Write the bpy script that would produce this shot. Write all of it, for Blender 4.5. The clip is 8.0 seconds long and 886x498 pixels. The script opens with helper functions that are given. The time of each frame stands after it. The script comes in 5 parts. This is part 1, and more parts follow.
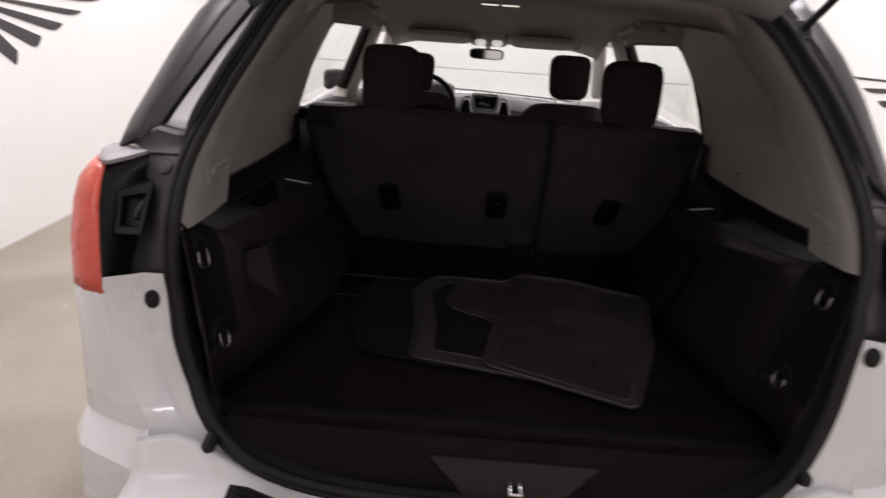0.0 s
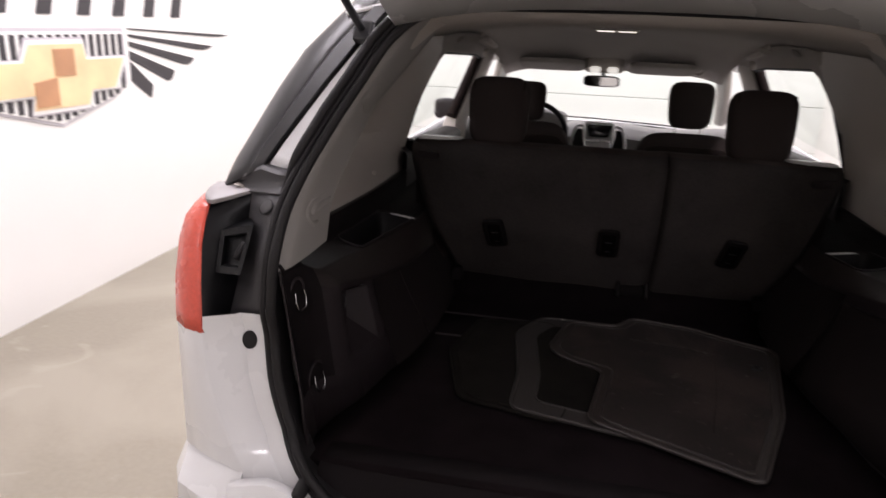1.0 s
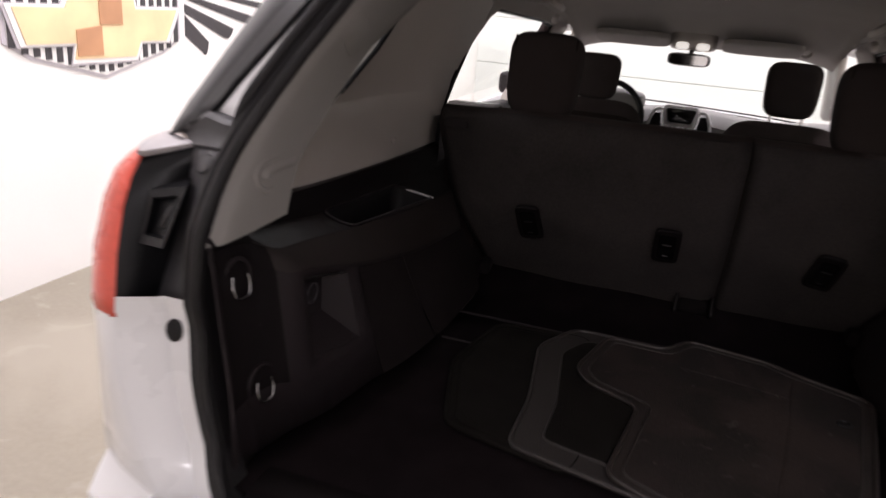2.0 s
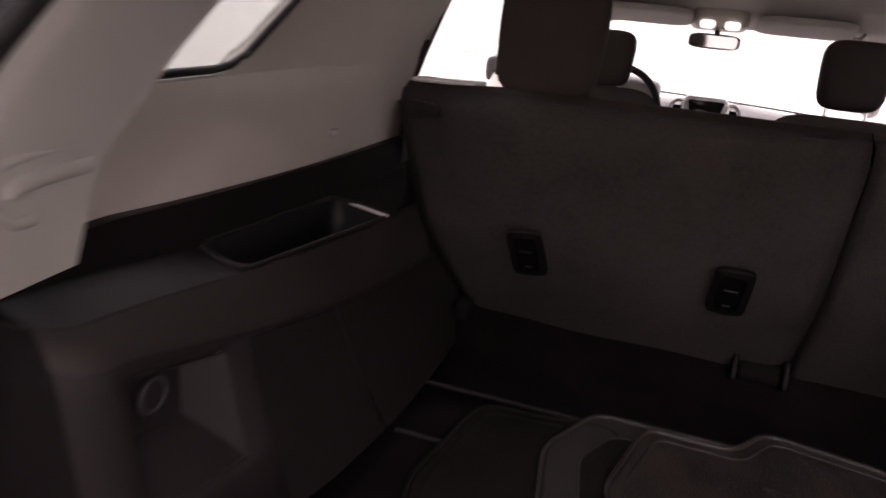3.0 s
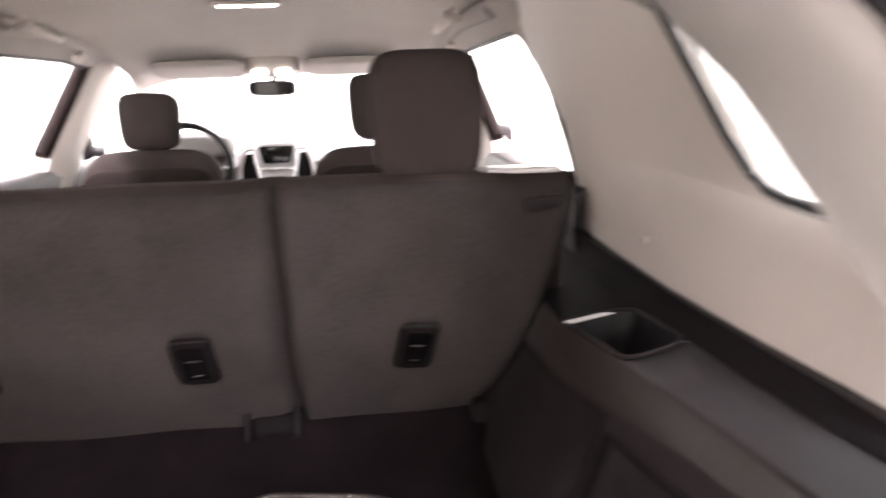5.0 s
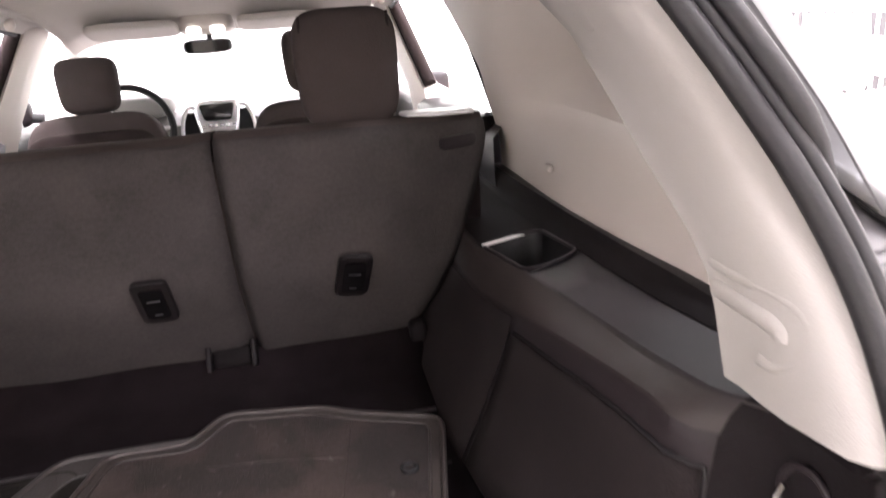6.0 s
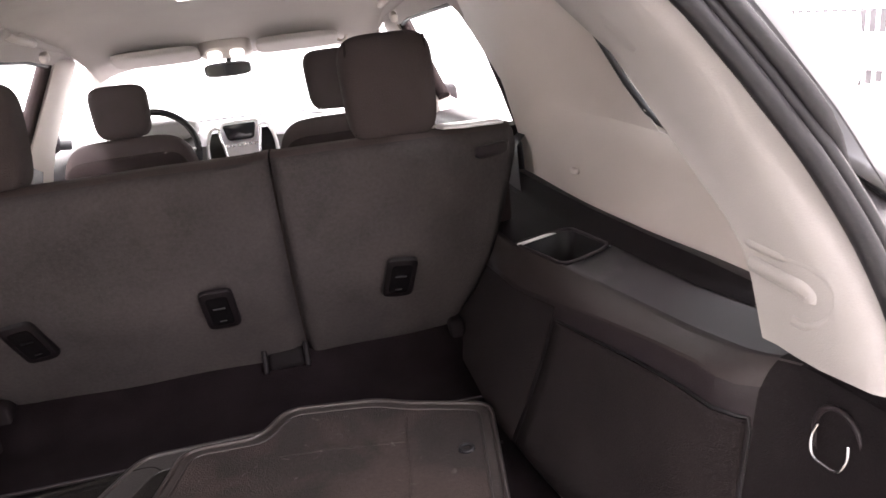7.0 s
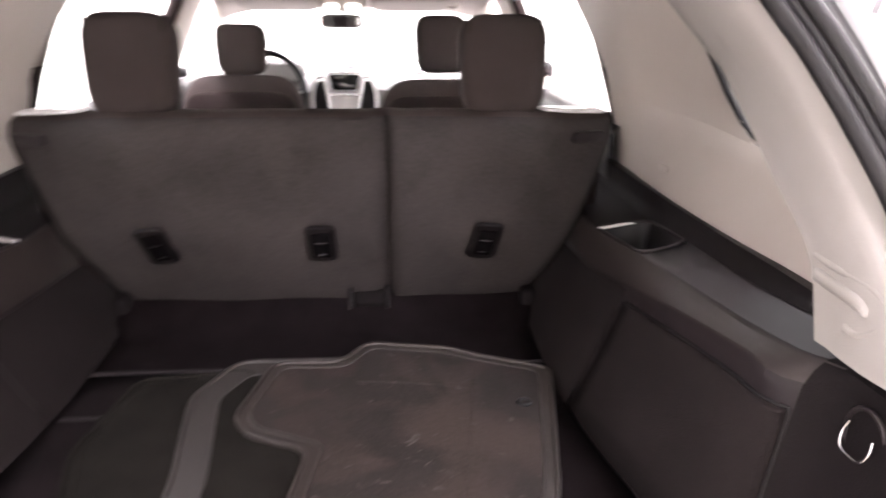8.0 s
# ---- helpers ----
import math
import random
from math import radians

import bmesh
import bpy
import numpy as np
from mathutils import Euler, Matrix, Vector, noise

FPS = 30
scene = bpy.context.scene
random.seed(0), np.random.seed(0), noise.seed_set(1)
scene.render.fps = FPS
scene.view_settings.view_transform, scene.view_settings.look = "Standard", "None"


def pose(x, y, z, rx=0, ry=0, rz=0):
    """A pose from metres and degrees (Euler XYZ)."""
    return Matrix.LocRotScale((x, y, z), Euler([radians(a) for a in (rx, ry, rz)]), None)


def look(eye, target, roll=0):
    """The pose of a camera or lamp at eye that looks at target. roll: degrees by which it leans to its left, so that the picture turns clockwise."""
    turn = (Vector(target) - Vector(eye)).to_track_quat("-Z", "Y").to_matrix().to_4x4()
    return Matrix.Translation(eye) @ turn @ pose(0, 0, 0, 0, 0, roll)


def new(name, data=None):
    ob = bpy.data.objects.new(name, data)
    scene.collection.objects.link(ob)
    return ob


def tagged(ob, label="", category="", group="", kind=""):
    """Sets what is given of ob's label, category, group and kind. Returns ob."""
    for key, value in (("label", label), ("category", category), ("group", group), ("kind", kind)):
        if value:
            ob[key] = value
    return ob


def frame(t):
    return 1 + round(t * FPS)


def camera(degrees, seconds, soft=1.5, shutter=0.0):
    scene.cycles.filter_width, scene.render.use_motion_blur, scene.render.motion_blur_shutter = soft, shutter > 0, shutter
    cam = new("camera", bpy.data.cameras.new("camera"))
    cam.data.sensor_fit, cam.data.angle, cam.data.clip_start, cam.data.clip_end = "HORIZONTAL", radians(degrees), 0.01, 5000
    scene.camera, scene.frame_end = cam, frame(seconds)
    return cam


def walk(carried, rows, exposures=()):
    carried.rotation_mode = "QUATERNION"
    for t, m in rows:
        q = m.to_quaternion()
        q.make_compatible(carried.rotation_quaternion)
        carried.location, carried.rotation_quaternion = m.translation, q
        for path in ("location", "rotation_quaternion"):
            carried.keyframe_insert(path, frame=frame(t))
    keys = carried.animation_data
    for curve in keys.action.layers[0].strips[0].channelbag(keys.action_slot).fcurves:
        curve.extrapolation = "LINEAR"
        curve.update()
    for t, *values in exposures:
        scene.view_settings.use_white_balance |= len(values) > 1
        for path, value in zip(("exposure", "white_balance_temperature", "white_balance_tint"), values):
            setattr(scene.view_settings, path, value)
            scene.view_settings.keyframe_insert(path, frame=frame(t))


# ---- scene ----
cam = camera(64.0, 8.0, soft=1.5, shutter=0.8)
PATH = [
    (0.0, (-0.111, -1.326, 1.630), (-0.162, 0.565, 0.981), 3.9),
    (0.2, (-0.131, -1.303, 1.611), (-0.237, 0.577, 0.980), 3.2),
    (0.5, (-0.161, -1.268, 1.616), (-0.355, 0.594, 0.910), 2.5),
    (1.0, (-0.105, -1.222, 1.651), (-0.469, 0.649, 1.046), 2.3),
    (1.2, (-0.060, -1.180, 1.650), (-0.498, 0.676, 1.046), 1.8),
    (2.3, (-0.014, -0.633, 1.504), (-0.618, 1.152, 0.836), 5.7),
    (2.5, (-0.067, -0.496, 1.479), (-0.637, 1.312, 0.840), 7.5),
    (3.0, (-0.158, -0.230, 1.432), (-0.697, 1.580, 0.772), 5.6),
    (3.5, (-0.086, -0.099, 1.430), (-0.524, 1.737, 0.768), 3.6),
    (4.0, (0.037, -0.079, 1.445), (-0.246, 1.796, 0.808), 1.3),
    (4.5, (0.153, -0.088, 1.466), (0.144, 1.830, 0.898), 0.5),
    (5.0, (0.303, -0.109, 1.482), (0.518, 1.809, 0.959), -1.6),
    (5.2, (0.343, -0.140, 1.493), (0.611, 1.773, 0.973), -2.5),
    (6.3, (0.325, -0.329, 1.504), (0.653, 1.516, 0.805), -4.5),
    (6.5, (0.297, -0.358, 1.516), (0.655, 1.489, 0.835), -4.3),
    (7.0, (0.232, -0.379, 1.530), (0.558, 1.487, 0.888), -6.6),
    (7.5, (0.220, -0.386, 1.541), (0.539, 1.459, 0.839), -3.9),
    (8.0, (0.159, -0.501, 1.568), (0.307, 1.361, 0.854), 0.6),
]
EXPOSURES = [
    (0.0, -0.55, 6500, 10), (0.5, -0.39, 6500, 10), (1.0, -0.25, 6500, 10), (1.2, -0.2, 6500, 10), (2.3, -0.11, 6550, 12), (2.5, 0.03, 6600, 15), (3.0, 0.62, 6750, 19),
    (3.5, 1.22, 6750, 17), (4.0, 1.85, 6750, 16), (4.5, 2.34, 6700, 14), (5.0, 2.77, 6550, 11), (5.2, 2.75, 6500, 10), (6.3, 2.57, 6400, 11), (6.5, 2.55, 6400, 11),
    (7.0, 2.51, 6400, 12), (7.5, 2.56, 6450, 12), (8.0, 2.72, 6450, 12),
]
walk(cam, [(t, look(eye, target, roll)) for t, eye, target, roll in PATH], EXPOSURES)

# ---- world and light ----
world = bpy.data.worlds.new("world")
scene.world = world
world.use_nodes = True
world.node_tree.nodes["Background"].inputs[0].default_value = (1.0, 0.93, 1.0, 1)
world.node_tree.nodes["Background"].inputs[1].default_value = 0.05


def overhead_strip(x, y, sx, sy, watts):
    data = bpy.data.lights.new("overhead_area_light", "AREA")
    data.shape, data.size, data.size_y, data.energy = "RECTANGLE", sx, sy, watts
    data.color = (1.0, 0.925, 1.0)
    ob = new("overhead_area_light", data)
    ob.matrix_world = pose(x, y, 3.52)
    return ob


for lx in (-2.0, 0.0, 2.0):
    for ly, power in ((1.4, 72), (5.0, 72)):
        overhead_strip(lx, ly, 0.3, 2.4, power)
# unseen fill lamps behind the car, added to brighten left pillar and bumper
overhead_strip(2.0, -3.6, 0.3, 2.4, 62)
overhead_strip(-2.0, -2.4, 0.3, 2.4, 20)

# ---- materials ----


def material(name, color, rough=0.6, metal=0.0, var=0.15, scale=6.0, fine=120.0, bump=0.0, spec=0.5, coat=0.0, sheen=0.0):
    """Principled surface with two scales of variation in colour and gloss, and a fine relief."""
    m = bpy.data.materials.new(name)
    m.use_nodes = True
    nt = m.node_tree
    b = nt.nodes["Principled BSDF"]
    b.inputs["Roughness"].default_value = rough
    b.inputs["Metallic"].default_value = metal
    b.inputs["Specular IOR Level"].default_value = spec
    b.inputs["Coat Weight"].default_value = coat
    b.inputs["Sheen Weight"].default_value = sheen
    tc = nt.nodes.new("ShaderNodeTexCoord")
    n1 = nt.nodes.new("ShaderNodeTexNoise")
    n1.inputs["Scale"].default_value, n1.inputs["Detail"].default_value = scale, 5
    n2 = nt.nodes.new("ShaderNodeTexNoise")
    n2.inputs["Scale"].default_value, n2.inputs["Detail"].default_value = fine, 2
    for n in (n1, n2):
        nt.links.new(tc.outputs["Object"], n.inputs["Vector"])
    mix = nt.nodes.new("ShaderNodeMix")
    mix.data_type = "FLOAT"
    mix.inputs[0].default_value = 0.45
    nt.links.new(n1.outputs["Fac"], mix.inputs[2])
    nt.links.new(n2.outputs["Fac"], mix.inputs[3])
    ramp = nt.nodes.new("ShaderNodeValToRGB")
    ramp.color_ramp.elements[0].position, ramp.color_ramp.elements[1].position = 0.3, 0.7
    ramp.color_ramp.elements[0].color = (*[c * (1 - var) for c in color], 1)
    ramp.color_ramp.elements[1].color = (*[min(1, c * (1 + var)) for c in color], 1)
    nt.links.new(mix.outputs[0], ramp.inputs[0])
    nt.links.new(ramp.outputs[0], b.inputs["Base Color"])
    rr = nt.nodes.new("ShaderNodeMapRange")
    rr.inputs[3].default_value, rr.inputs[4].default_value = max(0, rough - 0.08), min(1, rough + 0.08)
    nt.links.new(n1.outputs["Fac"], rr.inputs[0])
    nt.links.new(rr.outputs[0], b.inputs["Roughness"])
    if bump:
        bp = nt.nodes.new("ShaderNodeBump")
        bp.inputs["Strength"].default_value = bump
        bp.inputs["Distance"].default_value = 0.003
        nt.links.new(n2.outputs["Fac"], bp.inputs["Height"])
        nt.links.new(bp.outputs[0], b.inputs["Normal"])
    return m


def glass_material(name, tint):
    """Thin clear pane: light passes straight on, with a faint mirror image that grows at a slant."""
    m = bpy.data.materials.new(name)
    m.use_nodes = True
    nt = m.node_tree
    out = nt.nodes["Material Output"]
    clear = nt.nodes.new("ShaderNodeBsdfTransparent")
    clear.inputs[0].default_value = (*tint, 1)
    gloss = nt.nodes.new("ShaderNodeBsdfGlossy")
    gloss.inputs["Roughness"].default_value = 0.02
    lw = nt.nodes.new("ShaderNodeLayerWeight")
    lw.inputs["Blend"].default_value = 0.5
    power = nt.nodes.new("ShaderNodeMath")
    power.operation = "POWER"
    power.inputs[1].default_value = 4.0
    nt.links.new(lw.outputs["Facing"], power.inputs[0])
    scale = nt.nodes.new("ShaderNodeMath")
    scale.operation = "MULTIPLY_ADD"
    scale.inputs[1].default_value, scale.inputs[2].default_value = 0.12, 0.02
    nt.links.new(power.outputs[0], scale.inputs[0])
    mix = nt.nodes.new("ShaderNodeMixShader")
    nt.links.new(scale.outputs[0], mix.inputs[0])
    nt.links.new(clear.outputs[0], mix.inputs[1])
    nt.links.new(gloss.outputs[0], mix.inputs[2])
    nt.links.new(mix.outputs[0], out.inputs[0])
    return m


def glow_material(name, color, strength):
    m = bpy.data.materials.new(name)
    m.use_nodes = True
    b = m.node_tree.nodes["Principled BSDF"]
    b.inputs["Base Color"].default_value = (0.9, 0.88, 0.84, 1)
    b.inputs["Emission Color"].default_value = (*color, 1)
    b.inputs["Emission Strength"].default_value = strength
    return m


def stained(name, base, stain, dust, scale=5.0, fleck=26.0, rough=0.95, bump=0.9):
    """Worn surface: base colour, broad stains, thin pale scuffs, fine relief."""
    soft = rough > 0.8
    m = material(name, base, rough, var=0.25 if soft else 0.1, scale=11 if soft else 1.5, fine=420 if soft else 40, bump=bump, spec=0.08 if soft else 0.4)
    nt = m.node_tree
    b = nt.nodes["Principled BSDF"]
    ground = b.inputs["Base Color"].links[0].from_socket
    tc = nt.nodes["Texture Coordinate"]
    for sc, dist, lo, hi, col in ((scale, 0.6, 0.46, 0.62, stain), (fleck, 1.6, 0.64, 0.72, dust)):
        n = nt.nodes.new("ShaderNodeTexNoise")
        n.inputs["Scale"].default_value, n.inputs["Detail"].default_value, n.inputs["Distortion"].default_value = sc, 6, dist
        nt.links.new(tc.outputs["Object"], n.inputs["Vector"])
        mask = nt.nodes.new("ShaderNodeMapRange")
        mask.inputs[1].default_value, mask.inputs[2].default_value = lo, hi
        nt.links.new(n.outputs["Fac"], mask.inputs[0])
        mix = nt.nodes.new("ShaderNodeMix")
        mix.data_type = "RGBA"
        nt.links.new(mask.outputs[0], mix.inputs[0])
        nt.links.new(ground, mix.inputs[6])
        mix.inputs[7].default_value = (*col, 1)
        ground = mix.outputs[2]
    if soft:
        # tufts of the pile
        n = nt.nodes.new("ShaderNodeTexNoise")
        n.inputs["Scale"].default_value, n.inputs["Detail"].default_value = 130, 3
        nt.links.new(tc.outputs["Object"], n.inputs["Vector"])
        level = nt.nodes.new("ShaderNodeMapRange")
        level.inputs[1].default_value, level.inputs[2].default_value, level.inputs[3].default_value, level.inputs[4].default_value = 0.3, 0.7, 0.88, 1.13
        nt.links.new(n.outputs["Fac"], level.inputs[0])
        grain = nt.nodes.new("ShaderNodeVectorMath")
        grain.operation = "SCALE"
        nt.links.new(ground, grain.inputs[0])
        nt.links.new(level.outputs[0], grain.inputs["Scale"])
        ground = grain.outputs[0]
    nt.links.new(ground, b.inputs["Base Color"])
    return m


PAINT = material("white_paint", (0.86, 0.86, 0.87), 0.28, var=0.02, scale=3, fine=400, coat=0.6)
BLACK_TRIM = material("black_gloss_trim", (0.02, 0.02, 0.022), 0.32, var=0.1, scale=1.2)
GLOSS_BLACK = material("gloss_black_housing", (0.005, 0.005, 0.006), 0.35, var=0.1, scale=2, spec=0.25)
PALE_CAP = material("pale_lamp_cap", (0.36, 0.34, 0.345), 0.4, var=0.04, scale=8)
RUBBER = material("black_rubber", (0.010, 0.009, 0.010), 0.55, var=0.25, fine=200, bump=0.15, spec=0.3)
GREY_PLASTIC = material("dark_grey_plastic", (0.040, 0.038, 0.041), 0.5, var=0.12, fine=600, bump=0.2)
DARK_TRIM = material("ebony_plastic", (0.0165, 0.0123, 0.0139), 0.5, var=0.18, scale=4, fine=700, bump=0.25, spec=0.26)
CARPET = material("black_carpet", (0.0090, 0.0064, 0.0072), 0.97, var=0.65, scale=13, fine=500, bump=0.8, spec=0.05)
SIDE_CARPET = material("ebony_carpet", (0.0176, 0.0142, 0.0145), 0.97, var=0.3, scale=8, fine=450, bump=0.8, spec=0.05)
BEIGE = material("beige_plastic", (0.445, 0.403, 0.368), 0.55, var=0.05, scale=3, fine=600, bump=0.15)
# greyer beige, with shade mixed in to offset the strong rear light
PILLAR = material("greyed_beige_dimmed", (0.238, 0.224, 0.212), 0.6, var=0.05, scale=3, fine=600, bump=0.15)
HEADLINER = material("headliner_cloth", (0.375, 0.345, 0.32), 0.95, var=0.06, scale=5, fine=500, bump=0.5, spec=0.1)
SEAT_BACK = stained("seatback_carpet", (0.0388, 0.0336, 0.0329), (0.0463, 0.0396, 0.0383), (0.0441, 0.0381, 0.0368), 5.0, 34.0, bump=0.45)
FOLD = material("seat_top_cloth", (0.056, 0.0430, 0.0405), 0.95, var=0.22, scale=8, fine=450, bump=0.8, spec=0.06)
CLOTH = material("seat_cloth", (0.041, 0.0320, 0.0306), 0.93, var=0.18, scale=9, fine=500, bump=0.8, spec=0.1)
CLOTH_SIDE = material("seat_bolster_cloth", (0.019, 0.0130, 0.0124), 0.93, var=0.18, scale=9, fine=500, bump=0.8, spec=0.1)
CHROME = material("chrome", (0.82, 0.82, 0.83), 0.12, metal=1.0, var=0.03)
SILVER = material("silver_plastic", (0.78, 0.77, 0.77), 0.3, metal=0.1, var=0.03)
DASH = material("grey_dash_plastic", (0.24, 0.23, 0.225), 0.55, var=0.08, fine=500, bump=0.2)
SILL = material("matt_black_plastic", (0.0082, 0.0062, 0.0068), 0.75, var=0.25, fine=500, bump=0.3, spec=0.1)
STEEL = material("dull_steel", (0.045, 0.043, 0.045), 0.5, metal=1.0, var=0.1)
MAT_RIM = material("grey_mat_edge", (0.0300, 0.0255, 0.0243), 0.5, var=0.25, scale=14, fine=300, bump=0.4)
MAT_DARK = material("dark_mat_carpet", (0.0122, 0.0107, 0.0096), 0.97, var=0.5, scale=11, fine=350, bump=0.9, spec=0.05)
LENS = material("red_lens", (0.70, 0.105, 0.070), 0.28, var=0.15, scale=12, coat=0.15)
GLASS = glass_material("window_glass", (0.97, 0.99, 0.98))
TINTED = glass_material("tinted_glass", (0.55, 0.57, 0.56))
MIRROR = material("mirror_glass", (0.9, 0.9, 0.9), 0.02, metal=1.0, var=0.0)
SCREEN = material("black_screen", (0.008, 0.008, 0.01), 0.12, var=0.1)
GLOW = glow_material("lamp_lens", (1.0, 0.90, 0.80), 1.7)
MAP_GLOW = glow_material("map_lamp_lens", (1.0, 0.93, 0.87), 0.8)
MAT_RUBBER = material("floor_mat_rubber", (0.0313, 0.0253, 0.0235), 0.36, var=0.3, scale=14, fine=300, bump=0.3, spec=0.5)
MAT_CARPET = stained("floor_mat_carpet", (0.0281, 0.0232, 0.0221), (0.0469, 0.0354, 0.0322), (0.0718, 0.0616, 0.0580))
WALL = material("white_wall", (0.86, 0.85, 0.82), 0.75, var=0.02, scale=2, fine=90, bump=0.05)
DOOR_WHITE = material("garage_door_white", (0.74, 0.76, 0.73), 0.5, var=0.03, scale=2, fine=90)
CONCRETE = stained("sealed_concrete", (0.285, 0.257, 0.203), (0.345, 0.315, 0.255), (0.37, 0.34, 0.28), 1.0, 2.3, 0.42, 0.03)
BAND = material("brown_black_plastic", (0.0252, 0.0198, 0.0188), 0.48, var=0.15, scale=5, fine=700, bump=0.25, spec=0.3)
LOOP = material("worn_steel_wire", (0.5, 0.5, 0.51), 0.25, metal=1.0, var=0.1, scale=30)
# near-black that stands in for the shade inside the anchor slots
RECESS_SHADE = material("recess_shade_black", (0.003, 0.0025, 0.0028), 0.9, var=0.2, spec=0.05)
HINGE = material("worn_grey_plastic", (0.0075, 0.0060, 0.0062), 0.85, var=0.2, scale=20, fine=500, bump=0.2, spec=0.08)
BEZEL = material("black_bezel", (0.0068, 0.0050, 0.0055), 0.55, var=0.2, fine=500, bump=0.2, spec=0.15)
GRAPHITE = material("graphite_vinyl", (0.046, 0.042, 0.045), 0.65, var=0.12, scale=7)
SILVER_VINYL = material("silver_vinyl", (0.55, 0.52, 0.55), 0.45, var=0.08, scale=7)
GOLD = material("gold_vinyl", (0.86, 0.64, 0.37), 0.45, var=0.16, scale=2.6, fine=6)
COPPER = material("copper_vinyl", (0.52, 0.27, 0.14), 0.45, var=0.22, scale=2.2, fine=6)

# ---- mesh helpers ----


def part(name, bm, mat, parent=None, label="", smooth=True, bevel=0.0, solid=0.0, sub=0, crease=50):
    """Links a bmesh as one mesh object, under parent if there is one."""
    bmesh.ops.recalc_face_normals(bm, faces=bm.faces[:])
    for e in bm.edges:
        if len(e.link_faces) == 2 and e.calc_face_angle(0.0) > radians(crease):
            e.smooth = False
    me = bpy.data.meshes.new(name)
    bm.to_mesh(me)
    bm.free()
    me.materials.append(mat)
    if smooth:
        for p in me.polygons:
            p.use_smooth = True
    ob = new(name, me)
    if solid:
        md = ob.modifiers.new("thickness", "SOLIDIFY")
        md.thickness, md.offset = solid, -1
    if bevel:
        md = ob.modifiers.new("edges", "BEVEL")
        md.width, md.segments, md.limit_method, md.angle_limit = bevel, 2, "ANGLE", radians(35)
    if sub:
        md = ob.modifiers.new("round", "SUBSURF")
        md.levels = md.render_levels = sub
    if parent is not None:
        ob.parent = parent
    if label:
        ob["label"] = label
    return ob


def thing(name, label, category, group="", kind="", at=(0, 0, 0)):
    ob = new(name)
    ob.location = at
    ob.empty_display_size = 0.1
    return tagged(ob, label, category, group, kind)


def loft(rows, closed=False, bm=None):
    """A sheet of quads over rows of points; closed joins each row's end to its start."""
    bm = bm or bmesh.new()
    vs = [[bm.verts.new(p) for p in r] for r in rows]
    n = len(rows[0])
    for a, b in zip(vs, vs[1:]):
        for i in range(n if closed else n - 1):
            j = (i + 1) % n
            bm.faces.new((a[i], a[j], b[j], b[i]))
    return bm


def tube(pts, r, seg=10, closed=False, bm=None, flat=1.0):
    """A round bar along a line of points."""
    bm = bm or bmesh.new()
    P = [Vector(p) for p in pts]
    n = len(P)
    rings, up = [], None
    for i, p in enumerate(P):
        if closed:
            d = P[(i + 1) % n] - P[i - 1]
        else:
            d = P[min(i + 1, n - 1)] - P[max(i - 1, 0)]
        d.normalize()
        if up is None:
            up = Vector((0, 0, 1)) if abs(d.z) < 0.9 else Vector((1, 0, 0))
        side = d.cross(up).normalized()
        up = side.cross(d).normalized()
        rr = r[i] if isinstance(r, (list, tuple)) else r
        rings.append([bm.verts.new(p + (side * math.cos(a) + up * flat * math.sin(a)) * rr) for a in [2 * math.pi * k / seg for k in range(seg)]])
    for i in range(n if closed else n - 1):
        a, b = rings[i], rings[(i + 1) % n]
        for k in range(seg):
            bm.faces.new((a[k], a[(k + 1) % seg], b[(k + 1) % seg], b[k]))
    if not closed:
        bm.faces.new(rings[0][::-1])
        bm.faces.new(rings[-1])
    return bm


def rbox(size, m=None, r=0.01, seg=2, bm=None):
    """A box with rounded edges at the pose m."""
    bm = bm or bmesh.new()
    made = bmesh.ops.create_cube(bm, size=1.0)["verts"]
    for v in made:
        v.co = Vector((v.co.x * size[0], v.co.y * size[1], v.co.z * size[2]))
    if r:
        edges = list({e for v in made for e in v.link_edges})
        made = bmesh.ops.bevel(bm, geom=edges, offset=r, segments=seg, profile=0.5, affect="EDGES")["verts"]
    if m is not None:
        bmesh.ops.transform(bm, matrix=m, verts=list({v for v in made}))
    return bm


def prism(poly, depth, m=None, bm=None, r=0.0):
    """A flat outline in x and y, as thick as depth towards z, at the pose m."""
    bm = bm or bmesh.new()
    lo = [bm.verts.new((x, y, 0)) for x, y in poly]
    f = bm.faces.new(lo)
    top = bmesh.ops.extrude_face_region(bm, geom=[f])
    vs = [g for g in top["geom"] if isinstance(g, bmesh.types.BMVert)]
    for v in vs:
        v.co.z += depth
    if r:
        es = [e for e in top["geom"] if isinstance(e, bmesh.types.BMEdge)]
        out = bmesh.ops.bevel(bm, geom=es, offset=r, segments=2, profile=0.5, affect="EDGES")["verts"]
    if m is not None:
        bmesh.ops.transform(bm, matrix=m, verts=[v for v in bm.verts if v.is_valid])
    return bm


def rounded(poly, r, seg=4):
    """The outline with its corners rounded."""
    out, n = [], len(poly)
    for i in range(n):
        a, b, c = Vector(poly[i - 1]), Vector(poly[i]), Vector(poly[(i + 1) % n])
        u, v = (a - b), (c - b)
        k = min(r, u.length * 0.45, v.length * 0.45)
        p, q = b + u.normalized() * k, b + v.normalized() * k
        for s in range(seg + 1):
            f = s / seg
            w = p * (1 - f) ** 2 + b * 2 * f * (1 - f) + q * f ** 2
            out.append((w.x, w.y))
    return out


